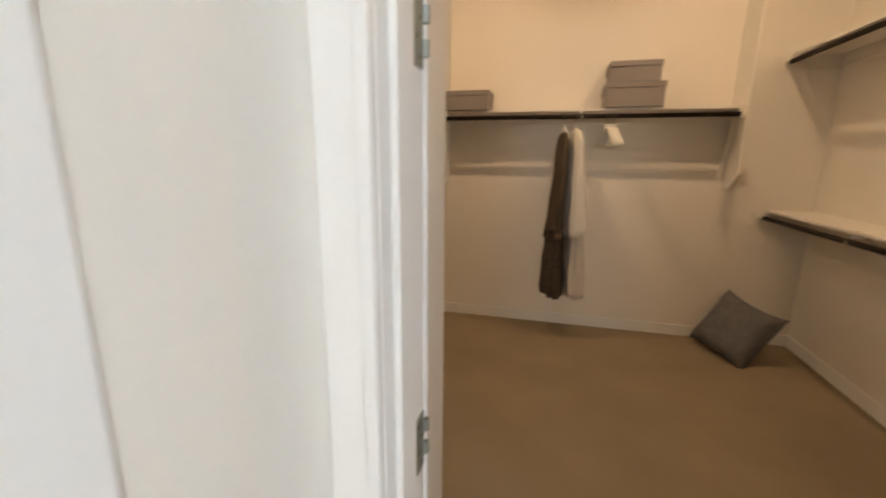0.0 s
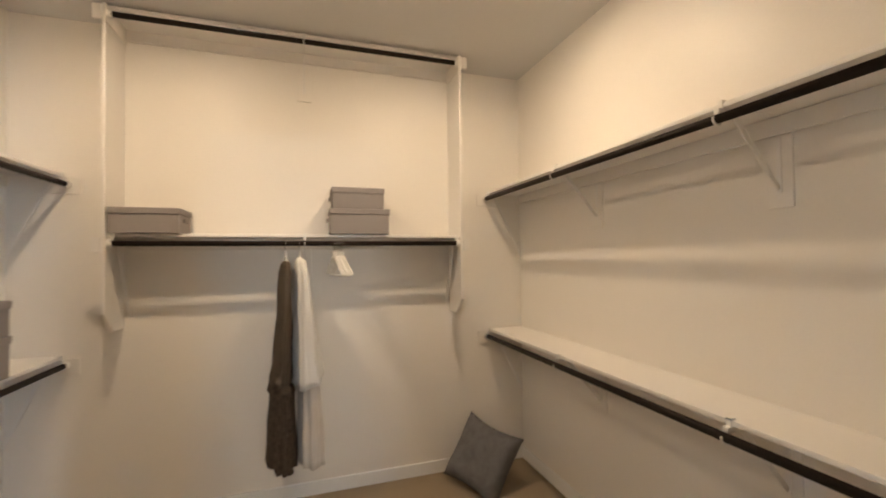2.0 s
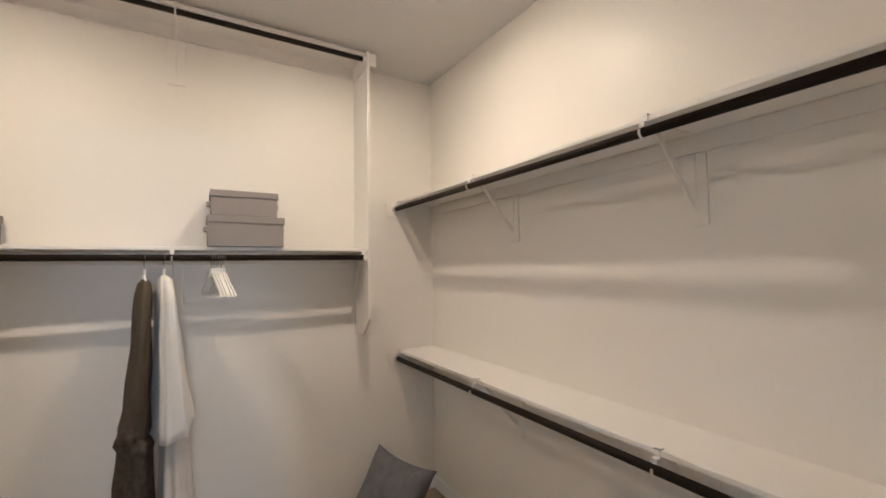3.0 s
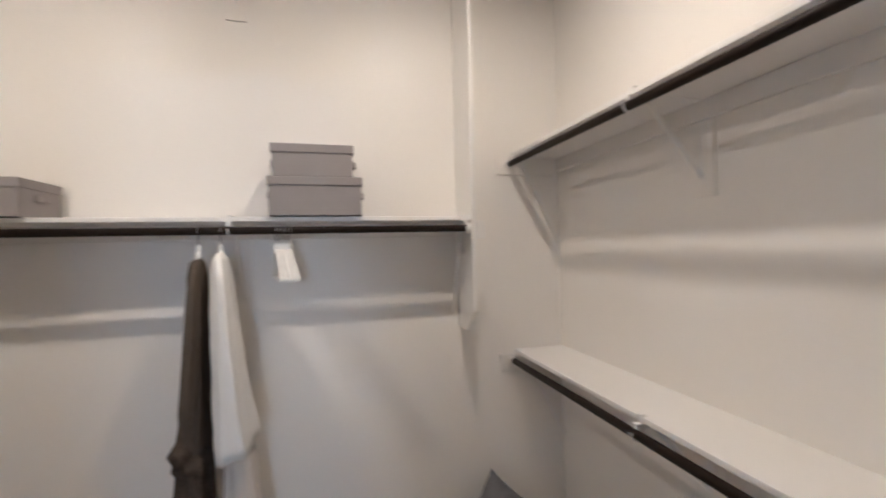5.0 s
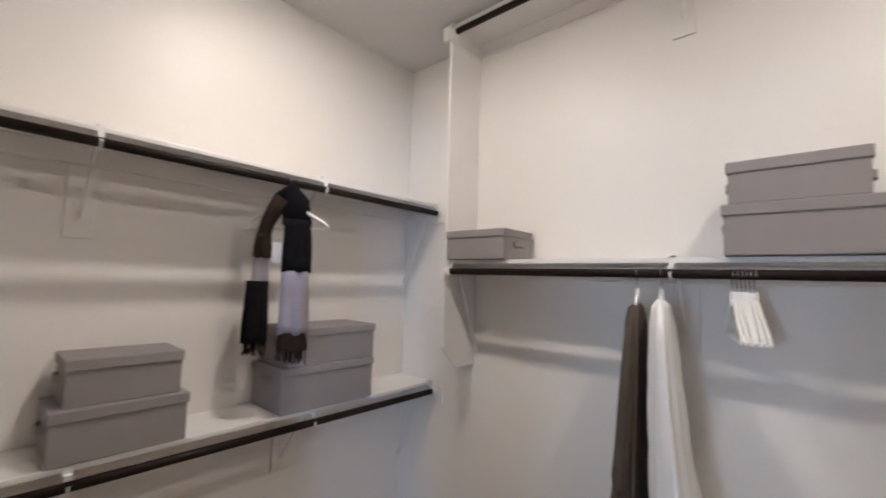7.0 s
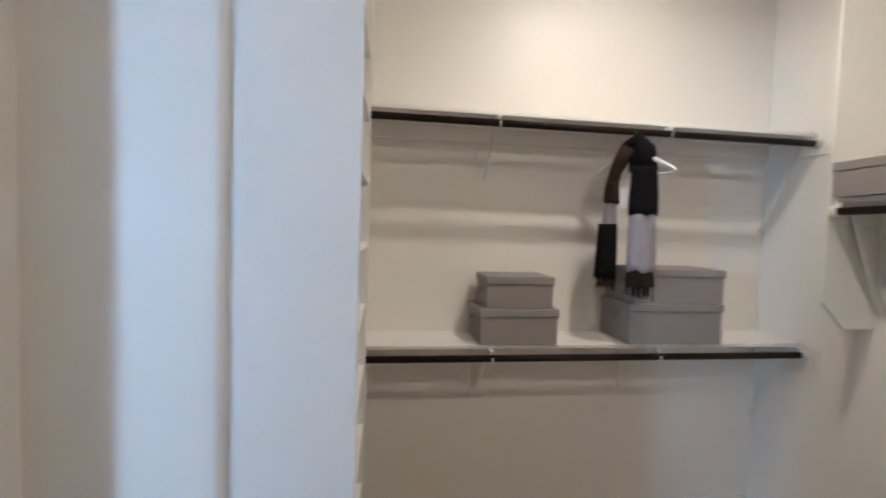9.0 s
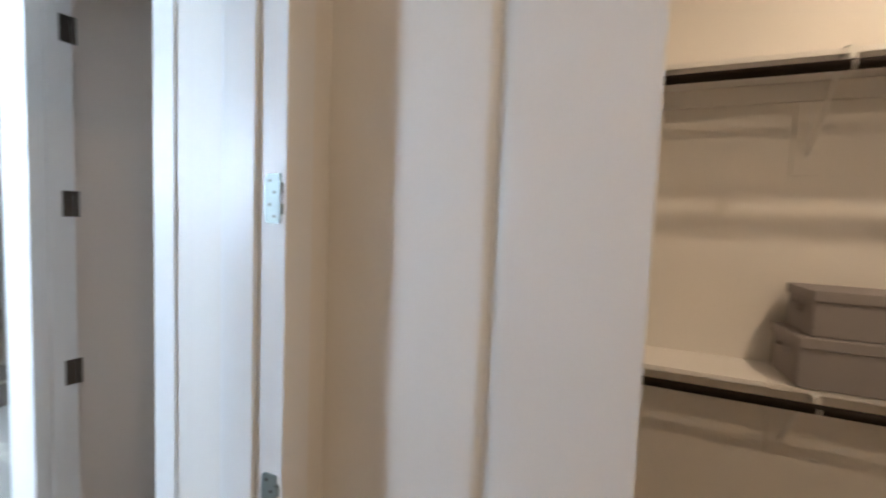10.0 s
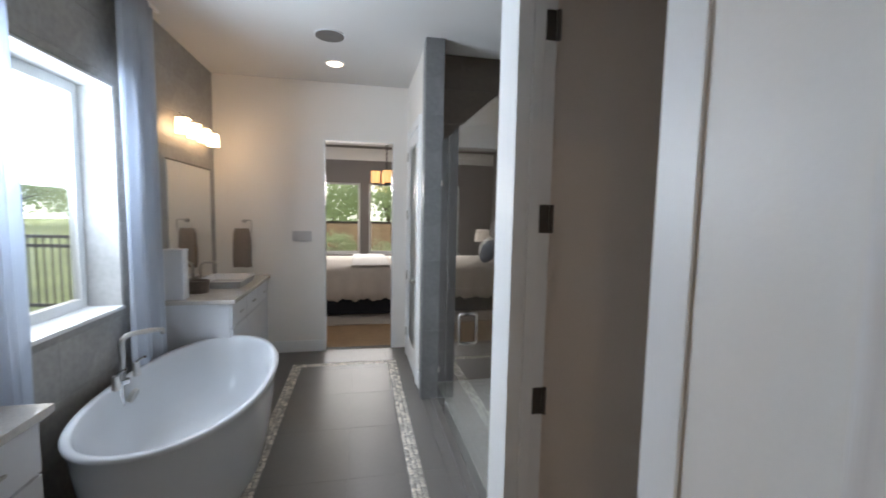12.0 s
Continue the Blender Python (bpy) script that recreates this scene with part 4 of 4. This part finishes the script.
for k in range(4):
    y = -0.36 + 0.24 * k
    sh = part("shade", cyl(bmesh.new(), (-0.11, y, -0.085), (-0.11, y, 0.035), 0.058, 0.05, n=24), BULB, vl, "glowing white glass shade")
    part("cap", cyl(bmesh.new(), (-0.11, y, 0.036), (-0.11, y, 0.06), 0.022, n=14), NICKEL, sh)
# towel ring, towel, switches, ceiling fittings
tr = thing("towel_ring", 1.44, YE + 0.001, 1.50, "nickel towel ring on end wall", "towel ring")
part("mount", cyl(bmesh.new(), (0, 0, 0), (0, 0.05, 0), 0.022, 0.016), NICKEL, tr)
part("ring", tube(bmesh.new(), [(0, 0.05, 0.01), (-0.07, 0.05, 0.01), (-0.085, 0.05, 0.0), (-0.085, 0.05, -0.12), (0.075, 0.05, -0.12), (0.085, 0.05, -0.11)], 0.006, 8), NICKEL, tr)
tw = thing("hand_towel", 1.455, YE + 0.052, 1.00, "folded taupe hand towel hanging from ring", "towel")
bm = cloth(bmesh.new(), [(0.42, 0, 0, 0.07, 0.02), (0.36, 0, 0, 0.085, 0.024), (0.2, 0, 0, 0.088, 0.026), (0.0, 0, 0, 0.09, 0.026)], 4, 0.004, 31, n=40)
part("cloth", bm, TOWEL, tw, smooth=True)
sw = thing("switch_plate", 0.836, YE + 0.001, 1.338, "pale grey four-gang light switch plate", "light switch")
part("plate", B(-0.105, 0.105, 0, 0.006, -0.058, 0.058, bev=0.003), SWITCH, sw)
for k in range(4):
    part("rocker", B(-0.087 + k * 0.046, -0.051 + k * 0.046, 0.0065, 0.011, -0.034, 0.034, bev=0.002), SWITCH, sw)
dl = thing("downlight", 0.435, -3.68, HB, "round white recessed downlight in bath ceiling", "downlight")
bm = bmesh.new()
ri = lambda r_, z: [(r_ * math.cos(q), r_ * math.sin(q), z) for q in (2 * math.pi * k / 32 for k in range(32))]
loft(bm, [ri(0.095, -0.001), ri(0.095, -0.006), ri(0.07, -0.008), ri(0.07, -0.002)])
part("trim_ring", bm, TRIM, dl)
part("lens", cyl(bmesh.new(), (0, 0, -0.012), (0, 0, -0.009), 0.066, n=32), CANLIGHT, dl)
sp = thing("ceiling_speaker", 0.44, -3.03, HB, "round grey ceiling speaker grille", "speaker")
part("rim", cyl(bmesh.new(), (0, 0, -0.008), (0, 0, -0.001), 0.125, n=40), TRIM, sp)
part("grille", cyl(bmesh.new(), (0, 0, -0.012), (0, 0, -0.0085), 0.115, n=40), GROUT, sp)

# ---- bedroom ----
RX0, RX1, RY0, RY1, HR = -3.0, 1.90, -8.75, YE - 0.125, 3.05
struct("floor_bedroom", B(RX0, RX1, RY0, RY1, -0.12, -0.012), WOOD, "warm oak plank bedroom floor")
struct("ceiling_bedroom", B(RX0, RX1, RY0, RY1, HR, HR + 0.1), CEIL, "white bedroom ceiling")
struct("wall_bedroom_left", B(RX1, RX1 + 0.12, RY0, RY1, 0, HR), GREYWALL, "grey painted bedroom wall")
struct("wall_bedroom_right", B(RX0 - 0.12, RX0, RY0, RY1, 0, HR), GREYWALL, "dark grey bedroom wall behind bed")
bm = bmesh.new()
box(bm, XW, RX1, RY1, RY1 + 0.12, 0, HR)
box(bm, RX0, XP - 0.121, RY1, RY1 + 0.12, 0, HR)
struct("wall_bedroom_bath", bm, GREYWALL, "grey painted bedroom wall beside bath")
WINS = [(-0.93, -0.005), (0.185, 1.11)]
bm = bmesh.new()
xs = [RX0, WINS[0][0], WINS[0][1], WINS[1][0], WINS[1][1], RX1]
for a, b in ((0, 1), (2, 3), (4, 5)):
    box(bm, xs[a], xs[b], RY0 - 0.14, RY0, 0, HR)
for a, b in WINS:
    box(bm, a, b, RY0 - 0.14, RY0, 0, 0.70)
    box(bm, a, b, RY0 - 0.14, RY0, 2.25, HR)
struct("wall_bedroom_window", bm, GREYWALL, "grey painted bedroom wall with two windows")
for k, (a, b) in enumerate(WINS):
    w = tagged(new("window_%d" % (k + 2)), "white double-hung bedroom window", "window", kind="structure")
    for q in ((a, a + 0.05, 0.70, 2.26), (b - 0.05, b, 0.70, 2.26), (a + 0.05, b - 0.05, 0.70, 0.75), (a + 0.05, b - 0.05, 2.21, 2.26), (a + 0.05, b - 0.05, 1.36, 1.41)):
        part("window_frame", B(q[0], q[1], RY0 - 0.09, RY0 - 0.04, q[2], q[3], bev=0.003), VINYL if q[2] != 1.36 else FRAME_DARK, w)
    part("pane", B(a + 0.05, b - 0.05, RY0 - 0.07, RY0 - 0.064, 0.75, 1.36), GLASS, w).visible_shadow = False
    part("pane", B(a + 0.05, b - 0.05, RY0 - 0.07, RY0 - 0.064, 1.41, 2.21), GLASS, w).visible_shadow = False
    part("window_sill", B(a - 0.03, b + 0.03, RY0, RY0 + 0.04, 0.675, 0.70, bev=0.003), TRIM, w)
struct("trim_bedroom_band", B(RX0, RX1, RY0 + 0.002, RY0 + 0.012, 2.74, 3.0), TRIM, "pale band below bedroom ceiling")
rug = tagged(part("rug", B(-2.4, 1.6, -8.0, -5.42, -0.0115, 0.004, bev=0.004), RUG), "pale woven rug under bed", "rug")
bed = thing("bed", 0.47, -6.85, 0.005, "large bed with white covers and dark upholstered base", "bed")
part("base", B(-1.15, 1.1, -0.95, 0.93, 0.02, 0.34, bev=0.02), DARKBASE, bed, "dark blue upholstered bed base")
part("mattress", B(-1.12, 1.08, -0.93, 0.95, 0.34, 0.64, bev=0.06), BEDDING, bed, smooth=True)
bm = bmesh.new()
rows = []
for k in range(49):
    x = 0.95 - 2.12 * k / 48
    prof = [(1.005, 0.26 + 0.02 * math.sin(k * 0.9) + 0.015 * math.sin(k * 2.1)), (1.02 + 0.016 * math.sin(k * 1.1), 0.38), (1.01 + 0.012 * math.sin(k * 1.1 + 0.5), 0.55), (0.985, 0.68), (0.90, 0.74 + 0.01 * math.sin(k * 0.6)), (0.5, 0.75 + 0.012 * math.sin(k * 0.5)), (0.0, 0.76), (-0.9, 0.75), (-0.99, 0.6), (-1.0, 0.3)]
    rows.append([(x, y, z) for y, z in prof])
loft(bm, rows, closed=False)
ob = part("duvet", bm, BLANKET, bed, "cream white duvet draped over side", smooth=True)
ob.modifiers.new("thick", "SOLIDIFY").thickness = 0.03
part("folded_throw", B(-0.75, -0.15, -0.85, 0.88, 0.768, 0.79, bev=0.01), BEDDING, bed, "white folded throw", smooth=True)
part("headboard", B(1.11, 1.22, -1.0, 1.0, 0.0, 1.45, bev=0.03), GREYWALL, bed, "dark grey upholstered headboard")
for k, (x, y, m) in enumerate(((0.85, 0.5, BEDDING), (0.85, -0.4, BEDDING), (0.62, 0.45, BLUECLOTH))):
    bm = bmesh.new()
    bmesh.ops.create_uvsphere(bm, u_segments=20, v_segments=12, radius=1)
    bmesh.ops.transform(bm, matrix=Matrix.Translation((x, y, 0.97)) @ pose(0, 0, 0, 0, -65, 0) @ Matrix.Diagonal((0.22, 0.33, 0.09, 1)), verts=bm.verts)
    pl = tagged(part("pillow", bm, m, smooth=True), "plump %s pillow resting on bed" % ("white" if m == BEDDING else "blue"), "pillow", "pillows on bed")
    pl.matrix_world = pose(0.47, -6.85, 0.0)
ns = thing("nightstand", 1.50, -8.15, 0.005, "dark nightstand beside bed", "nightstand")
part("body", B(-0.22, 0.22, -0.22, 0.22, -0.016, 0.6, bev=0.006), FRAME_DARK, ns)
part("drawer", B(-0.2, 0.2, 0.2205, 0.235, 0.33, 0.57, bev=0.004), FRAME_DARK, ns)
lp = thing("table_lamp", 1.50, -8.15, 0.606, "table lamp with pale drum shade on nightstand", "table lamp")
part("stem", cyl(bmesh.new(), (0, 0, 0), (0, 0, 0.42), 0.05, 0.015), NICKEL, lp)
part("shade", cyl(bmesh.new(), (0, 0, 0.42), (0, 0, 0.68), 0.17, 0.15, n=28), LAMPSHADE, lp, smooth=False)
ch = thing("chandelier", -0.28, -7.0, HR, "dark chandelier with glowing amber shades", "chandelier")
part("stem", cyl(bmesh.new(), (0, 0, -0.90), (0, 0, -0.001), 0.012), FRAME_DARK, ch)
part("hub", cyl(bmesh.new(), (0, 0, -0.95), (0, 0, -0.89), 0.05, n=20), FRAME_DARK, ch)
for k in range(4):
    c, s = ((1, 0), (0, 1), (-1, 0), (0, -1))[k]
    ar = part("arm", tube(bmesh.new(), [(0.04 * c, 0.04 * s, -0.93), (0.12 * c, 0.12 * s, -0.945), (0.2 * c, 0.2 * s, -0.925)], 0.012, 8), FRAME_DARK, ch)
    part("cup", cyl(bmesh.new(), (0.2 * c, 0.2 * s, -0.935), (0.2 * c, 0.2 * s, -0.905), 0.045, 0.06, n=20), FRAME_DARK, ar)
    part("shade", cyl(bmesh.new(), (0.2 * c, 0.2 * s, -0.9045), (0.2 * c, 0.2 * s, -0.70), 0.072, 0.078, n=24), AMBER, ar, "glowing amber glass shade")

# ---- outdoors ----
bm = bmesh.new()
arc = [radians(-125 + 5 * k) for k in range(33)]
loft(bm, [[(90 * math.cos(a), 90 * math.sin(a), z) for a in arc] for z in (-4.0, 75.0)], closed=False)
tagged(part("backdrop_sky", bm, SKYGLOW), "bright hazy white summer sky", "sky", kind="structure")
bm = bmesh.new()
box(bm, -400, 400, -400, 400, -0.5, -0.35)
tagged(part("ground", bm, GRASS), "sunlit mown green lawn", "lawn", kind="structure")


def tree(x, y, h, w, seed):
    t = thing("tree", x, y, -0.35, "leafy green broad tree beyond the fence", "tree", "trees behind the garden")
    rnd = random.Random(seed)
    bm = bmesh.new()
    cyl(bm, (0, 0, -0.05), (0.1, 0, h * 0.5), 0.035 * h, 0.018 * h, n=8)
    for k in range(6):
        a = rnd.uniform(0, 6.28)
        cyl(bm, (0.05, 0, h * rnd.uniform(0.28, 0.45)), (w * 0.6 * math.cos(a), w * 0.6 * math.sin(a), h * rnd.uniform(0.5, 0.8)), 0.012 * h, 0.004 * h, n=6)
    part("trunk", bm, BARK, t)
    clumps = [(rnd.uniform(-1, 1) * w * 0.75, rnd.uniform(-1, 1) * w * 0.75, h * rnd.uniform(0.35, 0.93), w * rnd.uniform(0.22, 0.45)) for _ in range(30)]
    verts, faces = [], []
    for cx, cy, cz, cr in clumps:
        for _ in range(100):
            d = Vector((rnd.gauss(0, 1), rnd.gauss(0, 1), rnd.gauss(0, 0.8))).normalized() * cr * rnd.uniform(0.65, 1.05)
            p = Vector((cx, cy, cz)) + d
            u = Vector((rnd.gauss(0, 1), rnd.gauss(0, 1), rnd.gauss(0, 1))).normalized()
            v = u.orthogonal().normalized()
            s = h * rnd.uniform(0.016, 0.036)
            i = len(verts)
            verts += [p - u * s, p + v * s * 0.6, p + u * s, p - v * s * 0.6]
            faces.append((i, i + 1, i + 2, i + 3))
    me = bpy.data.meshes.new("crown")
    me.from_pydata([tuple(v) for v in verts], [], faces)
    me.materials.append(LEAF_HAZED)
    new("crown", me).parent = t
    return t


rnd = random.Random(8)
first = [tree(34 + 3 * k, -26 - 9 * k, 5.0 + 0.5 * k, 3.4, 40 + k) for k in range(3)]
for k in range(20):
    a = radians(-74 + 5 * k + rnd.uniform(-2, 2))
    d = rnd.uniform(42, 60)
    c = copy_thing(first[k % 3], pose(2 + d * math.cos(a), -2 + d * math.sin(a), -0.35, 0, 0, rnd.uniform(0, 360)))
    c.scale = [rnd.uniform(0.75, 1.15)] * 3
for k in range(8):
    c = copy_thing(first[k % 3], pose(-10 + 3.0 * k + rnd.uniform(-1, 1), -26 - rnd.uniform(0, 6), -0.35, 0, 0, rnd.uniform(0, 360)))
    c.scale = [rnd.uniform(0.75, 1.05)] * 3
fence = thing("garden_fence", 5.85, -8.2, -0.35, "black metal picket fence across the lawn", "fence", rz=-101)
for z in (0.15, 1.25, 1.42):
    part("rail", B(-0.015, 0.015, -3.5, 18.5, z - 0.03, z + 0.03), FENCE, fence)
for k in range(10):
    part("post", B(-0.035, 0.035, -3.5 + 2.44 * k - 0.035, -3.5 + 2.44 * k + 0.035, 0, 1.55), FENCE, fence)
me = B(-0.009, 0.009, -0.009, 0.009, 0.1, 1.42)
first_p = part("picket", me, FENCE, fence)
first_p.location = (0, -3.35, 0)
for k in range(1, 150):
    p = new("picket", first_p.data)
    p.parent, p.location = fence, (0, -3.35 + k * 0.145, 0)
def shrub(x, y, h, seed):
    s = tagged(tree(x, y, h, h * 0.62, seed), "loose leafy shrub before the wooden fence", "shrub", "shrubs by the fence")
    s.name = "shrub"
    return s


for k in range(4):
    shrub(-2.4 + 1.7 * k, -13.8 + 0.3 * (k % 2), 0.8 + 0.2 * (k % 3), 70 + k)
pf = thing("wooden_fence", 0, -14.5, -0.35, "brown cedar paling fence behind bedroom", "fence")
first_p = part("paling", B(-0.068, 0.068, -0.01, 0.01, 0.02, 1.55), PALING, pf)
first_p.location = (-6, 0, 0)
for k in range(1, 86):
    p = new("paling", first_p.data)
    p.parent, p.location = pf, (-6 + k * 0.14, 0.004 * (k % 2), 0)

# ---- tiles and pebbles ----
def tiles(parent, axis, plane, u0, u1, v0, v1, su, sv, holes, material, out, thick=0.007, name="tile", off=0.5):
    """Rectangular tiles on an axis-aligned plane; u, v run along the two other axes; clipped round the holes."""
    cache = {}
    g = 0.0010
    row = 0
    v = v0
    while v < v1 - 0.02:
        vv = min(v + sv, v1)
        u = u0 - (su * off if row % 2 else 0)
        while u < u1 - 0.005:
            a, b = max(u, u0), min(u + su, u1)
            pieces = [(a, b, v, vv)]
            for ha, hb, hc, hd in holes:
                nxt = []
                for pa, pb, pc, pd in pieces:
                    if pb <= ha or pa >= hb or pd <= hc or pc >= hd:
                        nxt.append((pa, pb, pc, pd))
                        continue
                    if pa < ha:
                        nxt.append((pa, ha, pc, pd))
                    if pb > hb:
                        nxt.append((hb, pb, pc, pd))
                    ma, mb = max(pa, ha), min(pb, hb)
                    if pc < hc:
                        nxt.append((ma, mb, pc, hc))
                    if pd > hd:
                        nxt.append((ma, mb, hd, pd))
                pieces = nxt
            for pa, pb, pc, pd in pieces:
                w, h = pb - pa - g, pd - pc - g
                if w < 0.012 or h < 0.012:
                    continue
                key = (round(w, 3), round(h, 3))
                if key not in cache:
                    bm = bmesh.new()
                    if axis == "z":
                        box(bm, -w / 2, w / 2, -h / 2, h / 2, 0, thick)
                    elif axis == "x":
                        box(bm, 0 if out > 0 else -thick, thick if out > 0 else 0, -w / 2, w / 2, -h / 2, h / 2)
                    else:
                        box(bm, -w / 2, w / 2, 0 if out > 0 else -thick, thick if out > 0 else 0, -h / 2, h / 2)
                    bmesh.ops.bevel(bm, geom=bm.edges[:], offset=0.0006, segments=1, affect="EDGES")
                    me = bpy.data.meshes.new(name)
                    bm.to_mesh(me)
                    bm.free()
                    me.materials.append(material)
                    cache[key] = me
                o = new(name, cache[key])
                o.parent = parent
                cu, cv = (pa + pb) / 2, (pc + pd) / 2
                o.location = {"z": (cu, cv, plane), "x": (plane, cu, cv), "y": (cu, plane, cv)}[axis]
            u += su
        v = vv
        row += 1


MX0, MX1, MY0, MY1, MW = -0.195, 0.885, -3.885, -0.55, 0.095
strip = [(MX0, MX0 + MW, MY0, MY1), (MX1 - MW, MX1, MY0, MY1), (MX0 + MW, MX1 - MW, MY0, MY0 + MW), (MX0 + MW, MX1 - MW, MY1 - MW, MY1)]
tiles(floor_bath, "z", -0.006, XP + 0.01, XW, YE, YD + 0.08, 0.61, 0.61, strip + [(XP, SX + 0.06, SY0, SY1), (XP, XS, -1.02, 0.4)], TILE, 1, off=0.0)
tiles(wall_window, "x", XW, YE, YD, 0, HB, 0.61, 0.305, [(WY0 - 0.001, WY1 + 0.001, WZ0 - 0.001, WZ1 + 0.001)], WTILE, -1)
tiles(wall_shower, "y", SYB, BX0, -0.487, 0, HB, 0.61, 0.305, [], STILE, 1)
tiles(wall_column, "y", SY0, -0.484, -0.336, 0, HB, 0.305, 0.61, [], COLTILE, 1)
tiles(wall_column, "x", -0.335, -2.999, SY0, 0, HB, 0.305, 0.61, [], COLTILE, 1)
shapes = []
for s in range(6):
    rr = random.Random(s)
    bm = bmesh.new()
    base = [(0.0165 * rr.uniform(0.75, 1.1) * math.cos(q), 0.0165 * rr.uniform(0.75, 1.1) * math.sin(q)) for q in (2 * math.pi * k / 7 for k in range(7))]
    loft(bm, [[(x, y, 0) for x, y in base], [(x, y, 0.005) for x, y in base], [(x * 0.75, y * 0.75, 0.008) for x, y in base]])
    me = bpy.data.meshes.new("pebble")
    bm.to_mesh(me)
    bm.free()
    me.materials.append(PEBBLE)
    shapes.append(me)
BED = mat("pebble_mortar", (0.33, 0.30, 0.265), 0.85, vary=0.15, scale=25)
bm = bmesh.new()
for x0, x1, y0, y1 in strip:
    box(bm, x0, x1, y0, y1, -0.0055, -0.0043)
part("mortar_bed", bm, BED, floor_bath, "pale mortar under pebble border")
rnd = random.Random(12)
spots = []
for x0, x1, y0, y1 in strip:
    nx, ny = max(1, round((x1 - x0) / 0.031)), max(1, round((y1 - y0) / 0.031))
    for i in range(nx):
        for j in range(ny):
            spots.append((x0 + (i + 0.5 + rnd.uniform(-0.15, 0.15)) * (x1 - x0) / nx, y0 + (j + 0.5 + rnd.uniform(-0.15, 0.15)) * (y1 - y0) / ny))
near = [p for p in spots if p[0] < MX0 + MW and -2.35 < p[1] < -1.0][:290]
near_set = set(near)
for x, y in near:
    o = new("pebble", rnd.choice(shapes))
    o.parent = floor_bath
    o.matrix_local = pose(x, y, -0.006, 0, 0, rnd.uniform(0, 360))
bm = bmesh.new()
verts, faces = [], []
for x, y in spots:
    if (x, y) in near_set:
        continue
    me = rnd.choice(shapes)
    m = pose(x, y, -0.006, 0, 0, rnd.uniform(0, 360))
    i = len(verts)
    verts += [tuple(m @ v.co) for v in me.vertices]
    faces += [tuple(i + k for k in p.vertices) for p in me.polygons]
bm.free()
me = bpy.data.meshes.new("pebbles")
me.from_pydata(verts, [], faces)
me.materials.append(PEBBLES)
o = new("pebbles", me)
o.parent = floor_bath
tagged(o, "white marble pebble border joined in grout", kind="stuff")
